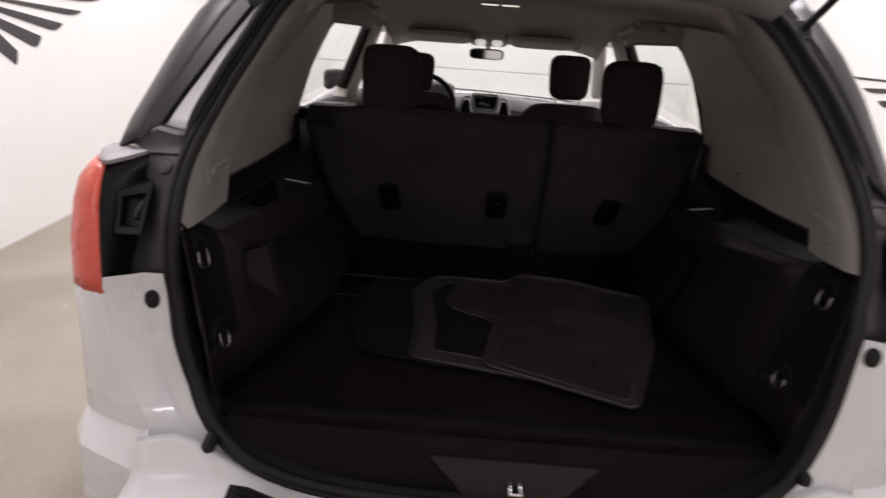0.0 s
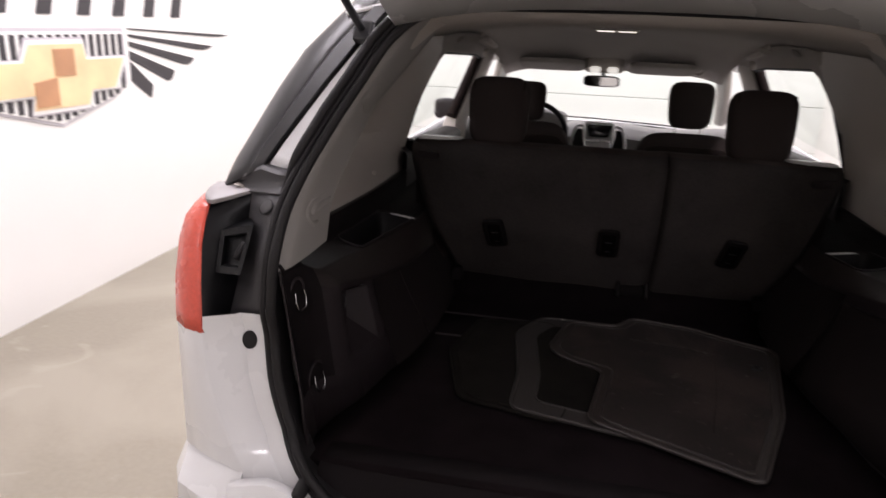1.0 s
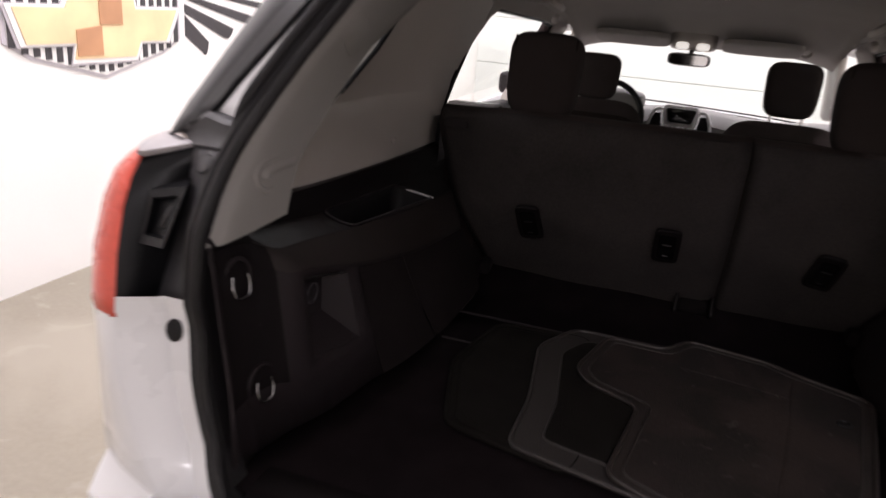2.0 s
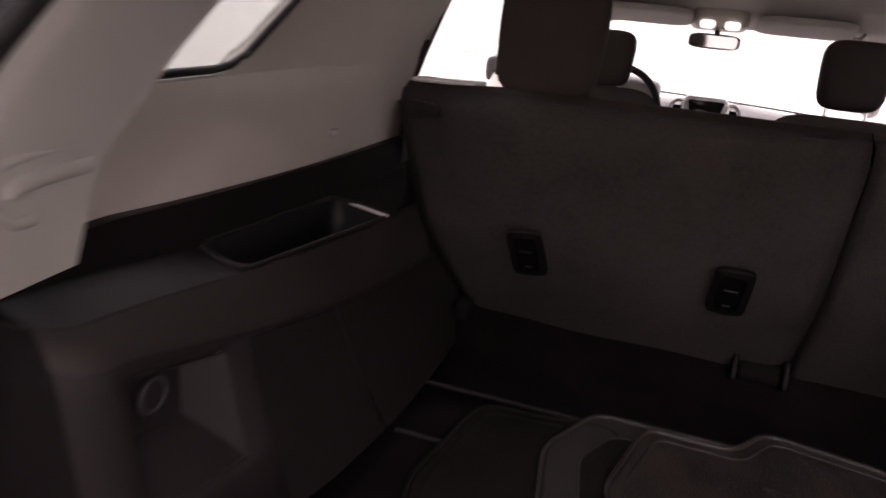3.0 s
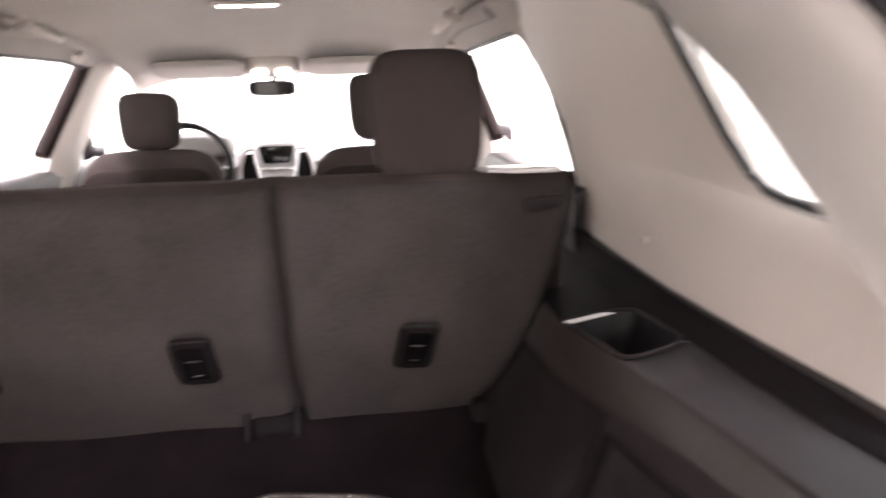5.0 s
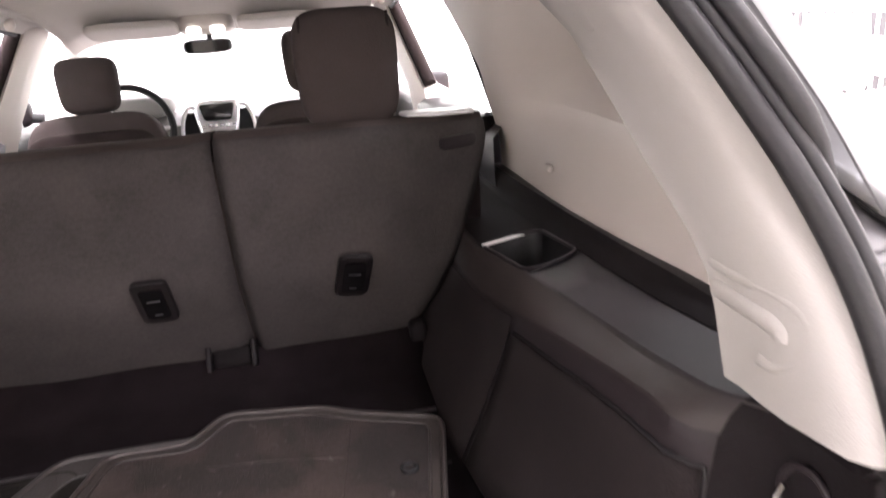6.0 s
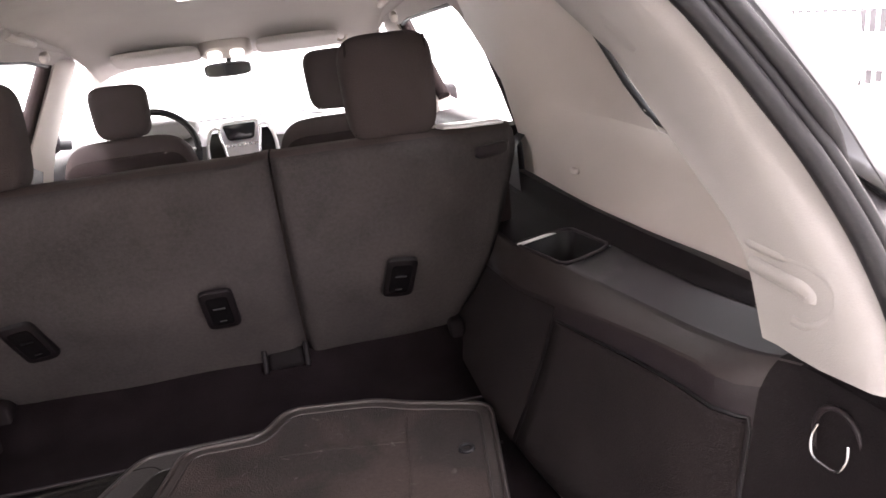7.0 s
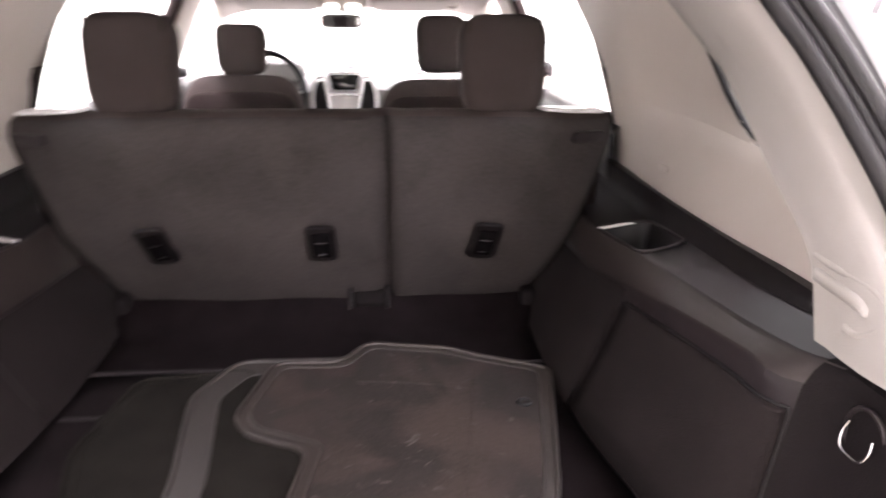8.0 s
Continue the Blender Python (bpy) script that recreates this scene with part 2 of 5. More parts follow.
def cushion(w, d, h, n=0.35, m=None, bm=None, taper=0.0, nu=28, nv=16):
    """A padded block with full, soft edges."""
    bm = bm or bmesh.new()

    def sp(c, e):
        return math.copysign(abs(c) ** e, c)
    rows = []
    for j in range(nv + 1):
        f = -math.pi / 2 + math.pi * j / nv
        row = []
        for i in range(nu):
            a = 2 * math.pi * i / nu
            x, y, z = sp(math.cos(f), n) * sp(math.cos(a), n), sp(math.cos(f), n) * sp(math.sin(a), n), sp(math.sin(f), n)
            k = 1 + taper * z
            row.append(Vector((x * w / 2 * k, y * d / 2, z * h / 2)))
        rows.append(row)
    if m is not None:
        rows = [[m @ p for p in r] for r in rows]
    loft(rows, True, bm)
    bmesh.ops.remove_doubles(bm, verts=bm.verts[:], dist=1e-5)
    return bm


def lerp(a, b, f):
    return a + (b - a) * f


def table(pairs, v):
    """Straight-line reading of a small table of (at, value)."""
    if v <= pairs[0][0]:
        return pairs[0][1]
    for (a, p), (b, q) in zip(pairs, pairs[1:]):
        if v <= b:
            return lerp(p, q, (v - a) / (b - a))
    return pairs[-1][1]


def smoothstep(a, b, v):
    f = min(1, max(0, (v - a) / (b - a)))
    return f * f * (3 - 2 * f)


def spline(pts, k=6):
    """A smooth line through points (Catmull-Rom)."""
    P = [Vector(p) for p in pts]
    P = [P[0] * 2 - P[1]] + P + [P[-1] * 2 - P[-2]]
    out = []
    for i in range(1, len(P) - 2):
        a, b, c, d = P[i - 1], P[i], P[i + 1], P[i + 2]
        for s in range(k):
            f = s / k
            out.append(0.5 * ((2 * b) + (c - a) * f + (2 * a - 5 * b + 4 * c - d) * f ** 2 + (3 * b - a - 3 * c + d) * f ** 3))
    return out + [P[-2]]


# ---- the room ----
RX, RXR, RY0, RY1, RZ = 3.0, 3.3, -5.0, 7.0, 3.6
RXM, RXW = (RXR - RX) / 2, RX + RXR


def slab(name, size, at, mat, label, category, kind="structure", bevel=0.0):
    ob = part(name, rbox(size, None, 0), mat, None, smooth=False, bevel=bevel)
    ob.location = at
    return tagged(ob, label, category, kind=kind)


slab("floor", (RXW + 0.6, RY1 - RY0 + 0.6, 0.2), (RXM, (RY0 + RY1) / 2, -0.1), CONCRETE, "smooth tan sealed concrete garage floor", "floor")
wall_left = slab("wall_left", (0.2, RY1 - RY0, RZ), (-RX - 0.1, (RY0 + RY1) / 2, RZ / 2), WALL, "plain bright white painted garage wall", "wall")
wall_right = slab("wall_right", (0.2, RY1 - RY0, RZ), (RXR + 0.1, (RY0 + RY1) / 2, RZ / 2), WALL, "plain bright white painted garage wall", "wall")
slab("wall_rear", (RXW + 0.4, 0.2, RZ), (RXM, RY0 - 0.1, RZ / 2), WALL, "plain white painted wall behind the car", "wall")
slab("wall_front", (RXW + 0.4, 0.2, RZ), (RXM, RY1 + 0.1, RZ / 2), WALL, "plain white wall with a wide sectional door", "wall")
slab("ceiling", (RXW + 0.4, RY1 - RY0 + 0.4, 0.1), (RXM, (RY0 + RY1) / 2, RZ + 0.05), WALL, "plain white garage ceiling", "ceiling")

door = thing("door_1", "closed white sectional garage door with horizontal panels", "garage door", kind="structure")
for i in range(6):
    part("panel", rbox((4.6, 0.05, 0.475), pose(0, RY1 - 0.03, 0.24 + 0.48 * i), 0.006), DOOR_WHITE, door, smooth=False)


def wall_emblem(m, right):
    """The painted mark on a wall, lying in the pose m: x along the wall, y up, z out of the wall."""
    ob = thing("wall_emblem", "large painted shield emblem with striped wings on white wall", "wall graphic", "wall emblems")
    ob.matrix_world = m

    def lay(name, poly, z, mat):
        part(name, prism(poly, 0.004), mat, ob, smooth=False).location.z = z
    shield = [(-0.61, 0.26), (0.61, 0.26), (0.61, -0.08), (0.46, -0.16), (0.0, -0.275), (-0.46, -0.16), (-0.61, -0.08)]
    lay("shield", shield, 0.001, SILVER_VINYL)
    lay("field", [(x * 0.955, y * 0.93 - 0.002) for x, y in shield], 0.006, WALL)
    n = 18
    for i in range(n):
        x = -0.565 + 1.13 * i / (n - 1)
        low = -0.10 if abs(x) > 0.52 else lerp(-0.245, -0.125, abs(x) / 0.52)
        lay("stripe", [(x - 0.018, low), (x + 0.018, low), (x + 0.018, 0.225), (x - 0.018, 0.225)], 0.011, GRAPHITE)
    cross = [(-0.56, 0.085), (-0.26, 0.085), (-0.21, 0.175), (0.20, 0.175), (0.22, 0.085), (0.56, 0.085), (0.46, -0.085), (0.25, -0.085), (0.21, -0.165), (-0.22, -0.165), (-0.20, -0.085), (-0.50, -0.085)]
    lay("plain_border", [(x * 1.09, y * 1.20) for x, y in cross], 0.016, SILVER_VINYL)
    lay("plain_border", [(x * 1.06, y * 1.13) for x, y in cross], 0.021, WALL)
    lay("gold_field", cross, 0.026, GOLD)
    lay("copper_field", [(-0.045, 0.150), (0.115, 0.150), (0.115, 0.005), (-0.045, 0.005)], 0.031, COPPER)
    lay("copper_field", [(-0.205, -0.150), (-0.035, -0.150), (-0.035, 0.0), (-0.205, -0.02)], 0.031, COPPER)
    for s in (-1, 1):
        for x1, z1, z0, w0, h0 in ((1.96, 0.205, 0.255, 0.020, 0.004), (1.70, 0.125, 0.215, 0.040, 0.008), (1.43, 0.045, 0.165, 0.062, 0.014), (1.16, -0.03, 0.095, 0.090, 0.026), (0.89, -0.11, -0.005, 0.110, 0.06)):
            x0 = 0.665
            pts = [(x0, z0 + h0), (x1, z1 + 0.004)]
            for f, k in ((0.975, 0.30), (0.93, 0.66), (0.87, 0.92), (0.80, 1.0), (0.72, 0.96)):
                pts.append((lerp(x0, x1, f), lerp(z0 + h0, z1 + 0.004, f) - w0 * k))
            pts.append((x0, z0 - h0))
            poly = [(s * u, v) for u, v in pts]
            lay("feather", poly if s < 0 else poly[::-1], 0.001, GRAPHITE)
    for i in range(9):
        x = -1.36 + 0.315 * i
        lay("plain_bar", [(x, 0.33), (x + 0.11, 0.33), (x + 0.17, 0.52), (x + 0.06, 0.52)], 0.001, GRAPHITE)
    return ob


wall_emblem(pose(-RX + 0.001, 2.285, 1.29, 90, 0, 90), False)
wall_emblem(pose(RXR - 0.001, 3.36, 1.055, 90, 0, -90) @ Matrix.Diagonal((1.08, 0.98, 1, 1)), True)

# ---- the car: outer shell ----
car = thing("car", "white compact sport utility vehicle with its tailgate raised", "car")

# rear opening: half outline (x, z) from the top middle round to the bottom middle
HALF = [(0.0, 1.705), (0.20, 1.703), (0.38, 1.698), (0.49, 1.680), (0.555, 1.620), (0.595, 1.530), (0.640, 1.430), (0.680, 1.340), (0.704, 1.260), (0.713, 1.165),
        (0.709, 1.080), (0.697, 1.000), (0.678, 0.880), (0.642, 0.775), (0.572, 0.695), (0.440, 0.640), (0.25, 0.618), (0.0, 0.612)]
REAR = [(0.55, -0.055), (0.66, -0.050), (0.80, -0.005), (0.95, 0.020), (1.05, 0.036), (1.17, 0.094), (1.40, 0.250), (1.72, 0.476)]


# how the two sides of the opening differ: right side wider above, left side deeper below
WIDER = {1: [(1.10, 0.0), (1.17, 0.016), (1.23, 0.025), (1.30, 0.032), (1.36, 0.037), (1.43, 0.040), (1.50, 0.038), (1.56, 0.026), (1.62, 0.014), (1.68, 0.0)],
         -1: [(0.60, 0.0), (0.75, 0.022), (0.90, 0.031), (1.00, 0.029), (1.10, 0.016), (1.17, 0.010), (1.25, 0.016), (1.45, 0.021), (1.55, 0.015), (1.62, 0.008), (1.68, 0.0)]}
DEEPER = {1: [(0.0, 0.0)], -1: [(0.62, 0.0), (0.70, 0.030), (0.80, 0.066), (1.00, 0.064), (1.10, 0.026), (1.17, 0.0)]}


def rear_y(z, s=1):
    return table(REAR, z) + table(DEEPER[s], z)


half = [(p.x, p.y) for p in spline([(x, z, 0) for x, z in HALF], 4)]
OPEN = [(x + table(WIDER[1], z), rear_y(z, 1), z) for x, z in half] + [(-x - table(WIDER[-1], z), rear_y(z, -1), z) for x, z in half[-2:0:-1]]
CENTRE = Vector((0, 0.1, 1.15))


def ring(out, back):
    """The opening's outline, moved outwards and towards the rear."""
    pts, n = [], len(OPEN)
    for i in range(n):
        a, b = Vector(OPEN[i - 1]), Vector(OPEN[(i + 1) % n])
        t = Vector((b.x - a.x, 0, b.z - a.z)).normalized()
        nrm = Vector((-t.z, 0, t.x))
        if nrm.dot(Vector(OPEN[i]) - CENTRE) < 0:
            nrm.negate()
        pts.append(Vector(OPEN[i]) + nrm * out + Vector((0, -back, 0)))
    return pts


part("door_seal", tube(ring(-0.008, 0.016), 0.0115, 10, True), RUBBER, car, "black rubber weather seal round the tailgate opening")
part("door_seal", tube(ring(0.010, 0.012), 0.0085, 8, True), RUBBER, car, "black rubber weather seal round the tailgate opening")
part("opening_flange", loft([ring(-0.012, -0.05), ring(-0.012, 0.0), ring(0.014, -0.006), ring(0.018, -0.05)], True), RUBBER, car)


def far(p, s, k=1.10, drop=0.012):
    """Moves a point of the rear corner outwards, away from a spot behind the car."""
    c = Vector((s * 0.11, -1.27, 1.64))
    return c + (Vector(p) - c) * k - Vector((0, 0, drop))


def far_rows(rows, s, k=1.10, drop=0.012):
    return [[far(p, s, k, drop) for p in r] for r in rows]


def open_x(z, s=1):
    return table([(z0, x0) for x0, z0 in HALF[::-1]][2:-2], z) + table(WIDER[s], z)


def fold_x(f):
    """How far out the fold of the white body corner stands, from the bumper (0) up to the lamp (1)."""
    return lerp(0.710, 0.800, min(1.0, 0.15 * f + 0.85 * math.sin(f * math.pi / 2)))


# outer edge of the rear pillar's white strip and black applique, left and right
STRIP = {-1: [(1.33, 0.804), (1.388, 0.774), (1.448, 0.739), (1.51, 0.703), (1.60, 0.645), (1.70, 0.57)], 1: [(1.325, 0.752), (1.405, 0.730), (1.457, 0.702), (1.57, 0.640), (1.70, 0.545)]}
OUT = {-1: [(1.270, 0.921), (1.322, 0.911), (1.372, 0.890), (1.435, 0.866), (1.498, 0.841), (1.58, 0.800), (1.70, 0.70)], 1: [(1.272, 0.838), (1.330, 0.825), (1.40, 0.808), (1.49, 0.784), (1.58, 0.744), (1.70, 0.660)]}
for s in (-1, 1):
    rows_w, rows_b = [], []
    for i in range(15):
        f = i / 14
        z, zo = lerp(1.331, 1.70, f), lerp(1.272, 1.70, f)
        y, xo = rear_y(z, s), open_x(min(z, 1.68), s) + 0.014
        xw = max(table(STRIP[s], z), xo + 0.02)
        xb, yb = table(OUT[s], zo), rear_y(zo, s) + (0.10 if s < 0 else 0.052)
        lo, hi = Vector((s * xw, y + (0.032 if s < 0 else 0.018), z)), Vector((s * xb, yb, zo))
        y -= 0.0 if s < 0 else 0.014
        rows_w.append([(s * xo, y + 0.030, z - 0.005), (s * lerp(xo, xw, 0.5), y + 0.034, z - 0.006), (s * (xw - 0.006), y + 0.038, z), (s * xw, y + 0.06, z)])
        rows_b.append([lo + Vector((0, 0.034, 0)), lo, lo + Vector((s * 0.005, -0.006, 0)), lerp(lo, hi, 0.34) + Vector((0, -0.022, 0)), lerp(lo, hi, 0.40) + Vector((0, -0.010, 0)), lerp(lo, hi, 0.47) + Vector((0, -0.016, 0)), lerp(lo, hi, 0.86) + Vector((0, -0.016, 0)), lerp(lo, hi, 0.97) + Vector((0, -0.004, 0)), hi + Vector((0, 0.01, 0)), hi + Vector((-s * 0.006, 0.26, 0))])
    part("pillar_strip", loft(rows_w), PAINT, car, "white painted strip beside the tailgate seal", solid=0.004)
    part("pillar_applique", loft(rows_b), BLACK_TRIM, car, "glossy black rear pillar applique", solid=0.004, crease=35)
    side_ring = [p for p in ring(0.023, 0.020) if p.x * s > 0.3 and 1.285 < p.z < 1.67]
    side_ring.sort(key=lambda p: p.z)
    side_ring = [p + Vector((0, 0.034 * (1 - smoothstep(0, 5, k)), 0)) for k, p in enumerate(side_ring)]
    part("outer_seal", tube(side_ring, [0.004 + 0.007 * smoothstep(0, 4, k) for k in range(len(side_ring))], 8), RUBBER, car, "black rubber outer seal lip")
    # dark plastic ledge under the strip, tray below it beside the tail lamp
    junction, foot, heel = Vector((s * 0.823, 0.210, 1.277)), Vector((s * 0.846, 0.115, 1.002)), Vector((s * 0.920, 0.262, 1.274)) if s < 0 else Vector((0.832, 0.214, 1.272))
    inner = Vector((s * (open_x(1.288, s) + 0.010), rear_y(1.288, s) - 0.002, 1.288))
    low_rail = [heel, lerp(heel, junction, 0.5), junction, lerp(junction, inner, 0.35), lerp(junction, inner, 0.7), inner]
    strip_in = Vector((s * (open_x(1.327, s) + 0.012), rear_y(1.327, s) + 0.006, 1.327))
    strip_out = Vector((s * (table(STRIP[s], 1.334) + 0.004), rear_y(1.334, s) + 0.020, 1.335))
    top_rail = [heel + Vector((0, 0.004, 0.006)), lerp(heel, strip_out, 0.45) + Vector((0, -0.004, 0)), lerp(heel, strip_out, 0.9), strip_out, lerp(strip_out, strip_in, 0.5) + Vector((0, -0.002, -0.004)), strip_in]
    rows = [[p + Vector((0, 0.05, 0.006)) for p in top_rail], top_rail]
    for f, dy in ((0.12, -0.004), (0.45, 0.006), (0.80, 0.003), (0.95, -0.006), (1.0, -0.005)):
        rows.append([lerp(a, b, f) + Vector((0, dy, 0)) for a, b in zip(top_rail, low_rail)])
    rows.append([p + Vector((0, 0.012, -0.003)) for p in low_rail])
    part("ledge", loft(rows), GREY_PLASTIC, car, "dark grey plastic ledge above the lamp tray", solid=0.003, crease=40)

    def tray_ends(f):
        za = lerp(1.036, 1.286, f)
        return Vector((s * (open_x(za, s) + 0.012), rear_y(za, s) - 0.002, za)), lerp(foot, junction, f) + Vector((0, 0.012 * math.sin(f * math.pi), 0))
    rows = []
    for i in range(9):
        a, b = tray_ends(i / 8)
        rows.append([a, lerp(a, b, 0.5) + Vector((0, -0.002, 0)), b, b + Vector((s * 0.004, 0.03, 0))])
    tray = part("lamp_tray", loft(rows), GREY_PLASTIC, car, "dark grey plastic tray beside the tail lamp", solid=0.004, crease=30)
    disc = [(math.cos(k * math.pi / 10), math.sin(k * math.pi / 10)) for k in range(20)]
    a, b = tray_ends(0.90)
    at = lerp(a, b, 0.40)
    mc = pose(at.x, at.y - 0.004, at.z, 54, 0, s * 22)
    cap = part("bolt_cap", prism([(0.0165 * a, 0.0165 * b) for a, b in disc], 0.004, mc, r=0.001), GREY_PLASTIC, tray)
    part("cap_groove", tube([mc @ Vector((0.018 * a, 0.018 * b, 0.002)) for a, b in disc], 0.0014, 6, True), RUBBER, cap)
    # catch housing in the angle between tray and lamp
    front = [Vector((s * 0.868, 0.146, 1.202)), Vector((s * 0.788, 0.142, 1.222)), Vector((s * 0.795, 0.082, 1.126)), Vector((s * 0.861, 0.100, 1.119))]
    mid = sum(front, Vector()) / 4
    deep = Vector((s * 0.004, 0.016, -0.004))
    rows = [[p + Vector((s * 0.03, 0.05, 0.0)) for p in front], front, [lerp(p, mid, 0.30) for p in front], [lerp(p, mid, 0.36) + deep for p in front], [mid + deep + (p - mid) * 0.02 for p in front]]
    catch = part("catch_housing", loft(rows, True), GLOSS_BLACK, tray, "dark square catch housing", smooth=False)
    part("catch", rbox((0.014, 0.016, 0.042), pose(mid.x - s * 0.018, mid.y + 0.002, mid.z, -36, 0, s * 35), 0.004), RUBBER, catch)
    # tail lamp: red lens that wraps round the corner, black inner wall
    LAMP = ((1.070, -0.076, 0.797), (1.10, -0.068, 0.803), (1.16, -0.050, 0.811), (1.23, -0.015, 0.824), (1.27, 0.012, 0.829), (1.292, 0.036, 0.832), (1.302, 0.050, 0.834))
    rows = []
    for z, yb, xi in LAMP:
        xo = table([(1.07, 0.895), (1.15, 0.906), (1.25, 0.912), (1.28, 0.905), (1.306, 0.882)], z)
        zo = z + 0.008 * (1 - smoothstep(1.07, 1.12, z))
        rows.append([(s * xi, yb, z), (s * (xi + 0.006), yb - 0.004, z), (s * lerp(xi, xo, 0.45), yb + 0.006, lerp(z, zo, 0.3)), (s * lerp(xi, xo, 0.76), yb + 0.028, lerp(z, zo, 0.7)), (s * lerp(xi, xo, 0.94), yb + 0.065, zo), (s * xo, yb + 0.13, zo), (s * (xo + 0.002), yb + 0.22, zo)])
    lamp = part("tail_light", loft(far_rows(rows, s)), LENS, car, "red tail lamp lens", solid=0.02)
    rows = []
    for z, yb, xi in LAMP:
        edge = far((s * xi, yb, z), s)
        deep = tray_ends((z - 1.070) / 0.232)[1]
        rows.append([edge + Vector((s * 0.003, -0.002, 0)), edge + Vector((-s * 0.002, 0.003, 0)), lerp(edge, deep, 0.5), deep + Vector((0, 0.003, 0)), deep + Vector((0, 0.03, 0))])
    part("lamp_housing", loft(rows), GLOSS_BLACK, lamp, "black inner wall of the lamp", solid=0.003)
    rim = [Vector((s * x, y, z)) for x, y, z in ((0.823, 0.212, 1.281), (0.893, 0.162, 1.264), (0.908, 0.163, 1.264), (0.931, 0.198, 1.266), (0.951, 0.250, 1.268), (0.952, 0.300, 1.272), (0.919, 0.275, 1.280))]
    roof = sum(rim, Vector()) / len(rim) + Vector((0, 0, 0.003))
    part("lamp_cap", loft([[roof + (p - roof) * 0.01 for p in rim], [lerp(p, roof, 0.12) + Vector((0, 0, 0.003)) for p in rim], rim, [p - Vector((0, 0, 0.006)) for p in rim], [lerp(p, roof, 0.1) - Vector((0, 0, 0.012)) for p in rim]], True), PALE_CAP, lamp, "pale cap over the lamp")
    # white corner below the lamp: apron round the seal, inner return, outer face
    inner = [p for p in ring(0.016, -0.03) if p.x * s >= 0 and p.z < 1.045]
    lip = [p for p in ring(0.017, 0.002) if p.x * s >= 0 and p.z < 1.045]
    outer = [ring(0.070, 0.0)[k] for k, p in enumerate(ring(0.017, 0.002)) if p.x * s >= 0 and p.z < 1.045]
    inner.sort(key=lambda p: -math.atan2(p.z - 1.0, abs(p.x)))
    lip.sort(key=lambda p: -math.atan2(p.z - 1.0, abs(p.x)))
    outer.sort(key=lambda p: -math.atan2(p.z - 1.0, abs(p.x)))
    fold = []
    for p in outer:
        ax = abs(p.x)
        q = 1.64 + (p.z + 0.012 - 1.64) / 1.10
        if q > 0.80:
            f = (q - 0.795) / 0.28
            fold.append(far((s * fold_x(f), lerp(-0.112, -0.076, f), q - 0.004), s))
        else:
            k = smoothstep(0.795, 0.60, q)
            fold.append(far((s * min(0.709, lerp(0.709, ax * 1.03, smoothstep(0.72, 0.60, q))), -0.118, lerp(q - 0.004, q - 0.045, k)), s))
    part("rear_apron", loft([inner, lip, [lerp(a, b, 0.5) for a, b in zip(lip, outer)], outer]), PAINT, car, "white painted panel round the tailgate seal")
    part("corner_return", loft([outer, [lerp(a, b, 0.12) + Vector((0, -0.004, 0)) for a, b in zip(outer, fold)], fold]), PAINT, car, "white painted return below the tail lamp")
    rows = []
    for i in range(9):
        f = i / 8
        z = lerp(0.795, 1.072, f)
        fx, fyy = fold_x(f), lerp(-0.112, -0.076, f)
        up = 0.008 * f
        rows.append([(s * fx, fyy, z), (s * (fx + 0.010), fyy - 0.003, z), (s * lerp(fx, 0.872, 0.6), lerp(fyy, -0.05, 0.5), z + up * 0.5), (s * 0.872, -0.045, z + up), (s * 0.894, 0.01, z + up), (s * 0.908, 0.10, z + up), (s * 0.920, 0.25, z + up)])
    part("quarter_corner", loft(far_rows(rows, s)), PAINT, car, "white painted body corner below the tail lamp")
    rows = []
    for z, yb in ((0.796, -0.112), (0.792, -0.116), (0.772, -0.134), (0.738, -0.166), (0.732, -0.170), (0.690, -0.172), (0.62, -0.172), (0.56, -0.168)):
        bulge = -yb - 0.112
        rows.append([(s * 0.710, -0.115, z), (s * 0.710, yb, z), (s * 0.713, yb, z), (s * 0.80, yb + 0.040, z), (s * 0.870, yb + 0.076, z), (s * (0.894 + 0.1 * bulge), yb + 0.122, z), (s * (0.908 + 0.1 * bulge), 0.10, z), (s * (0.920 + 0.1 * bulge), 0.25, z)])
    part("bumper_corner", loft(far_rows(rows, s)), PAINT, car, "white moulded bumper corner", crease=18)
    part("buffer", prism([(0.017 * a, 0.021 * b) for a, b in disc], 0.007, pose(s * (0.750 if s > 0 else 0.782), rear_y(0.985, s) + 0.0005, 1.002 if s > 0 else 0.976, 84, 0, 0), r=0.002), RUBBER, car, "black rubber plug")
    part("buffer", tube([(s * (0.640 if s > 0 else 0.620), -0.015, 0.748 if s > 0 else 0.706), (s * (0.640 if s > 0 else 0.620), -0.050, 0.744 if s > 0 else 0.702), (s * (0.640 if s > 0 else 0.620), -0.058, 0.743 if s > 0 else 0.701)], [0.016, 0.015, 0.009], 14), RUBBER, car, "black rubber tailgate buffer")
    # gas strut from the roof corner up to the raised tailgate
    part("gas_strut", tube([(s * 0.635, 0.42, 1.63), (s * 0.70, -0.10, 2.00)], 0.009, 10), BLACK_TRIM, car, "black gas strut")
    part("strut_mount", rbox((0.045, 0.03, 0.05), pose(s * 0.632, 0.425, 1.625, -30, 0, 0), 0.006), BLACK_TRIM, car, smooth=False)

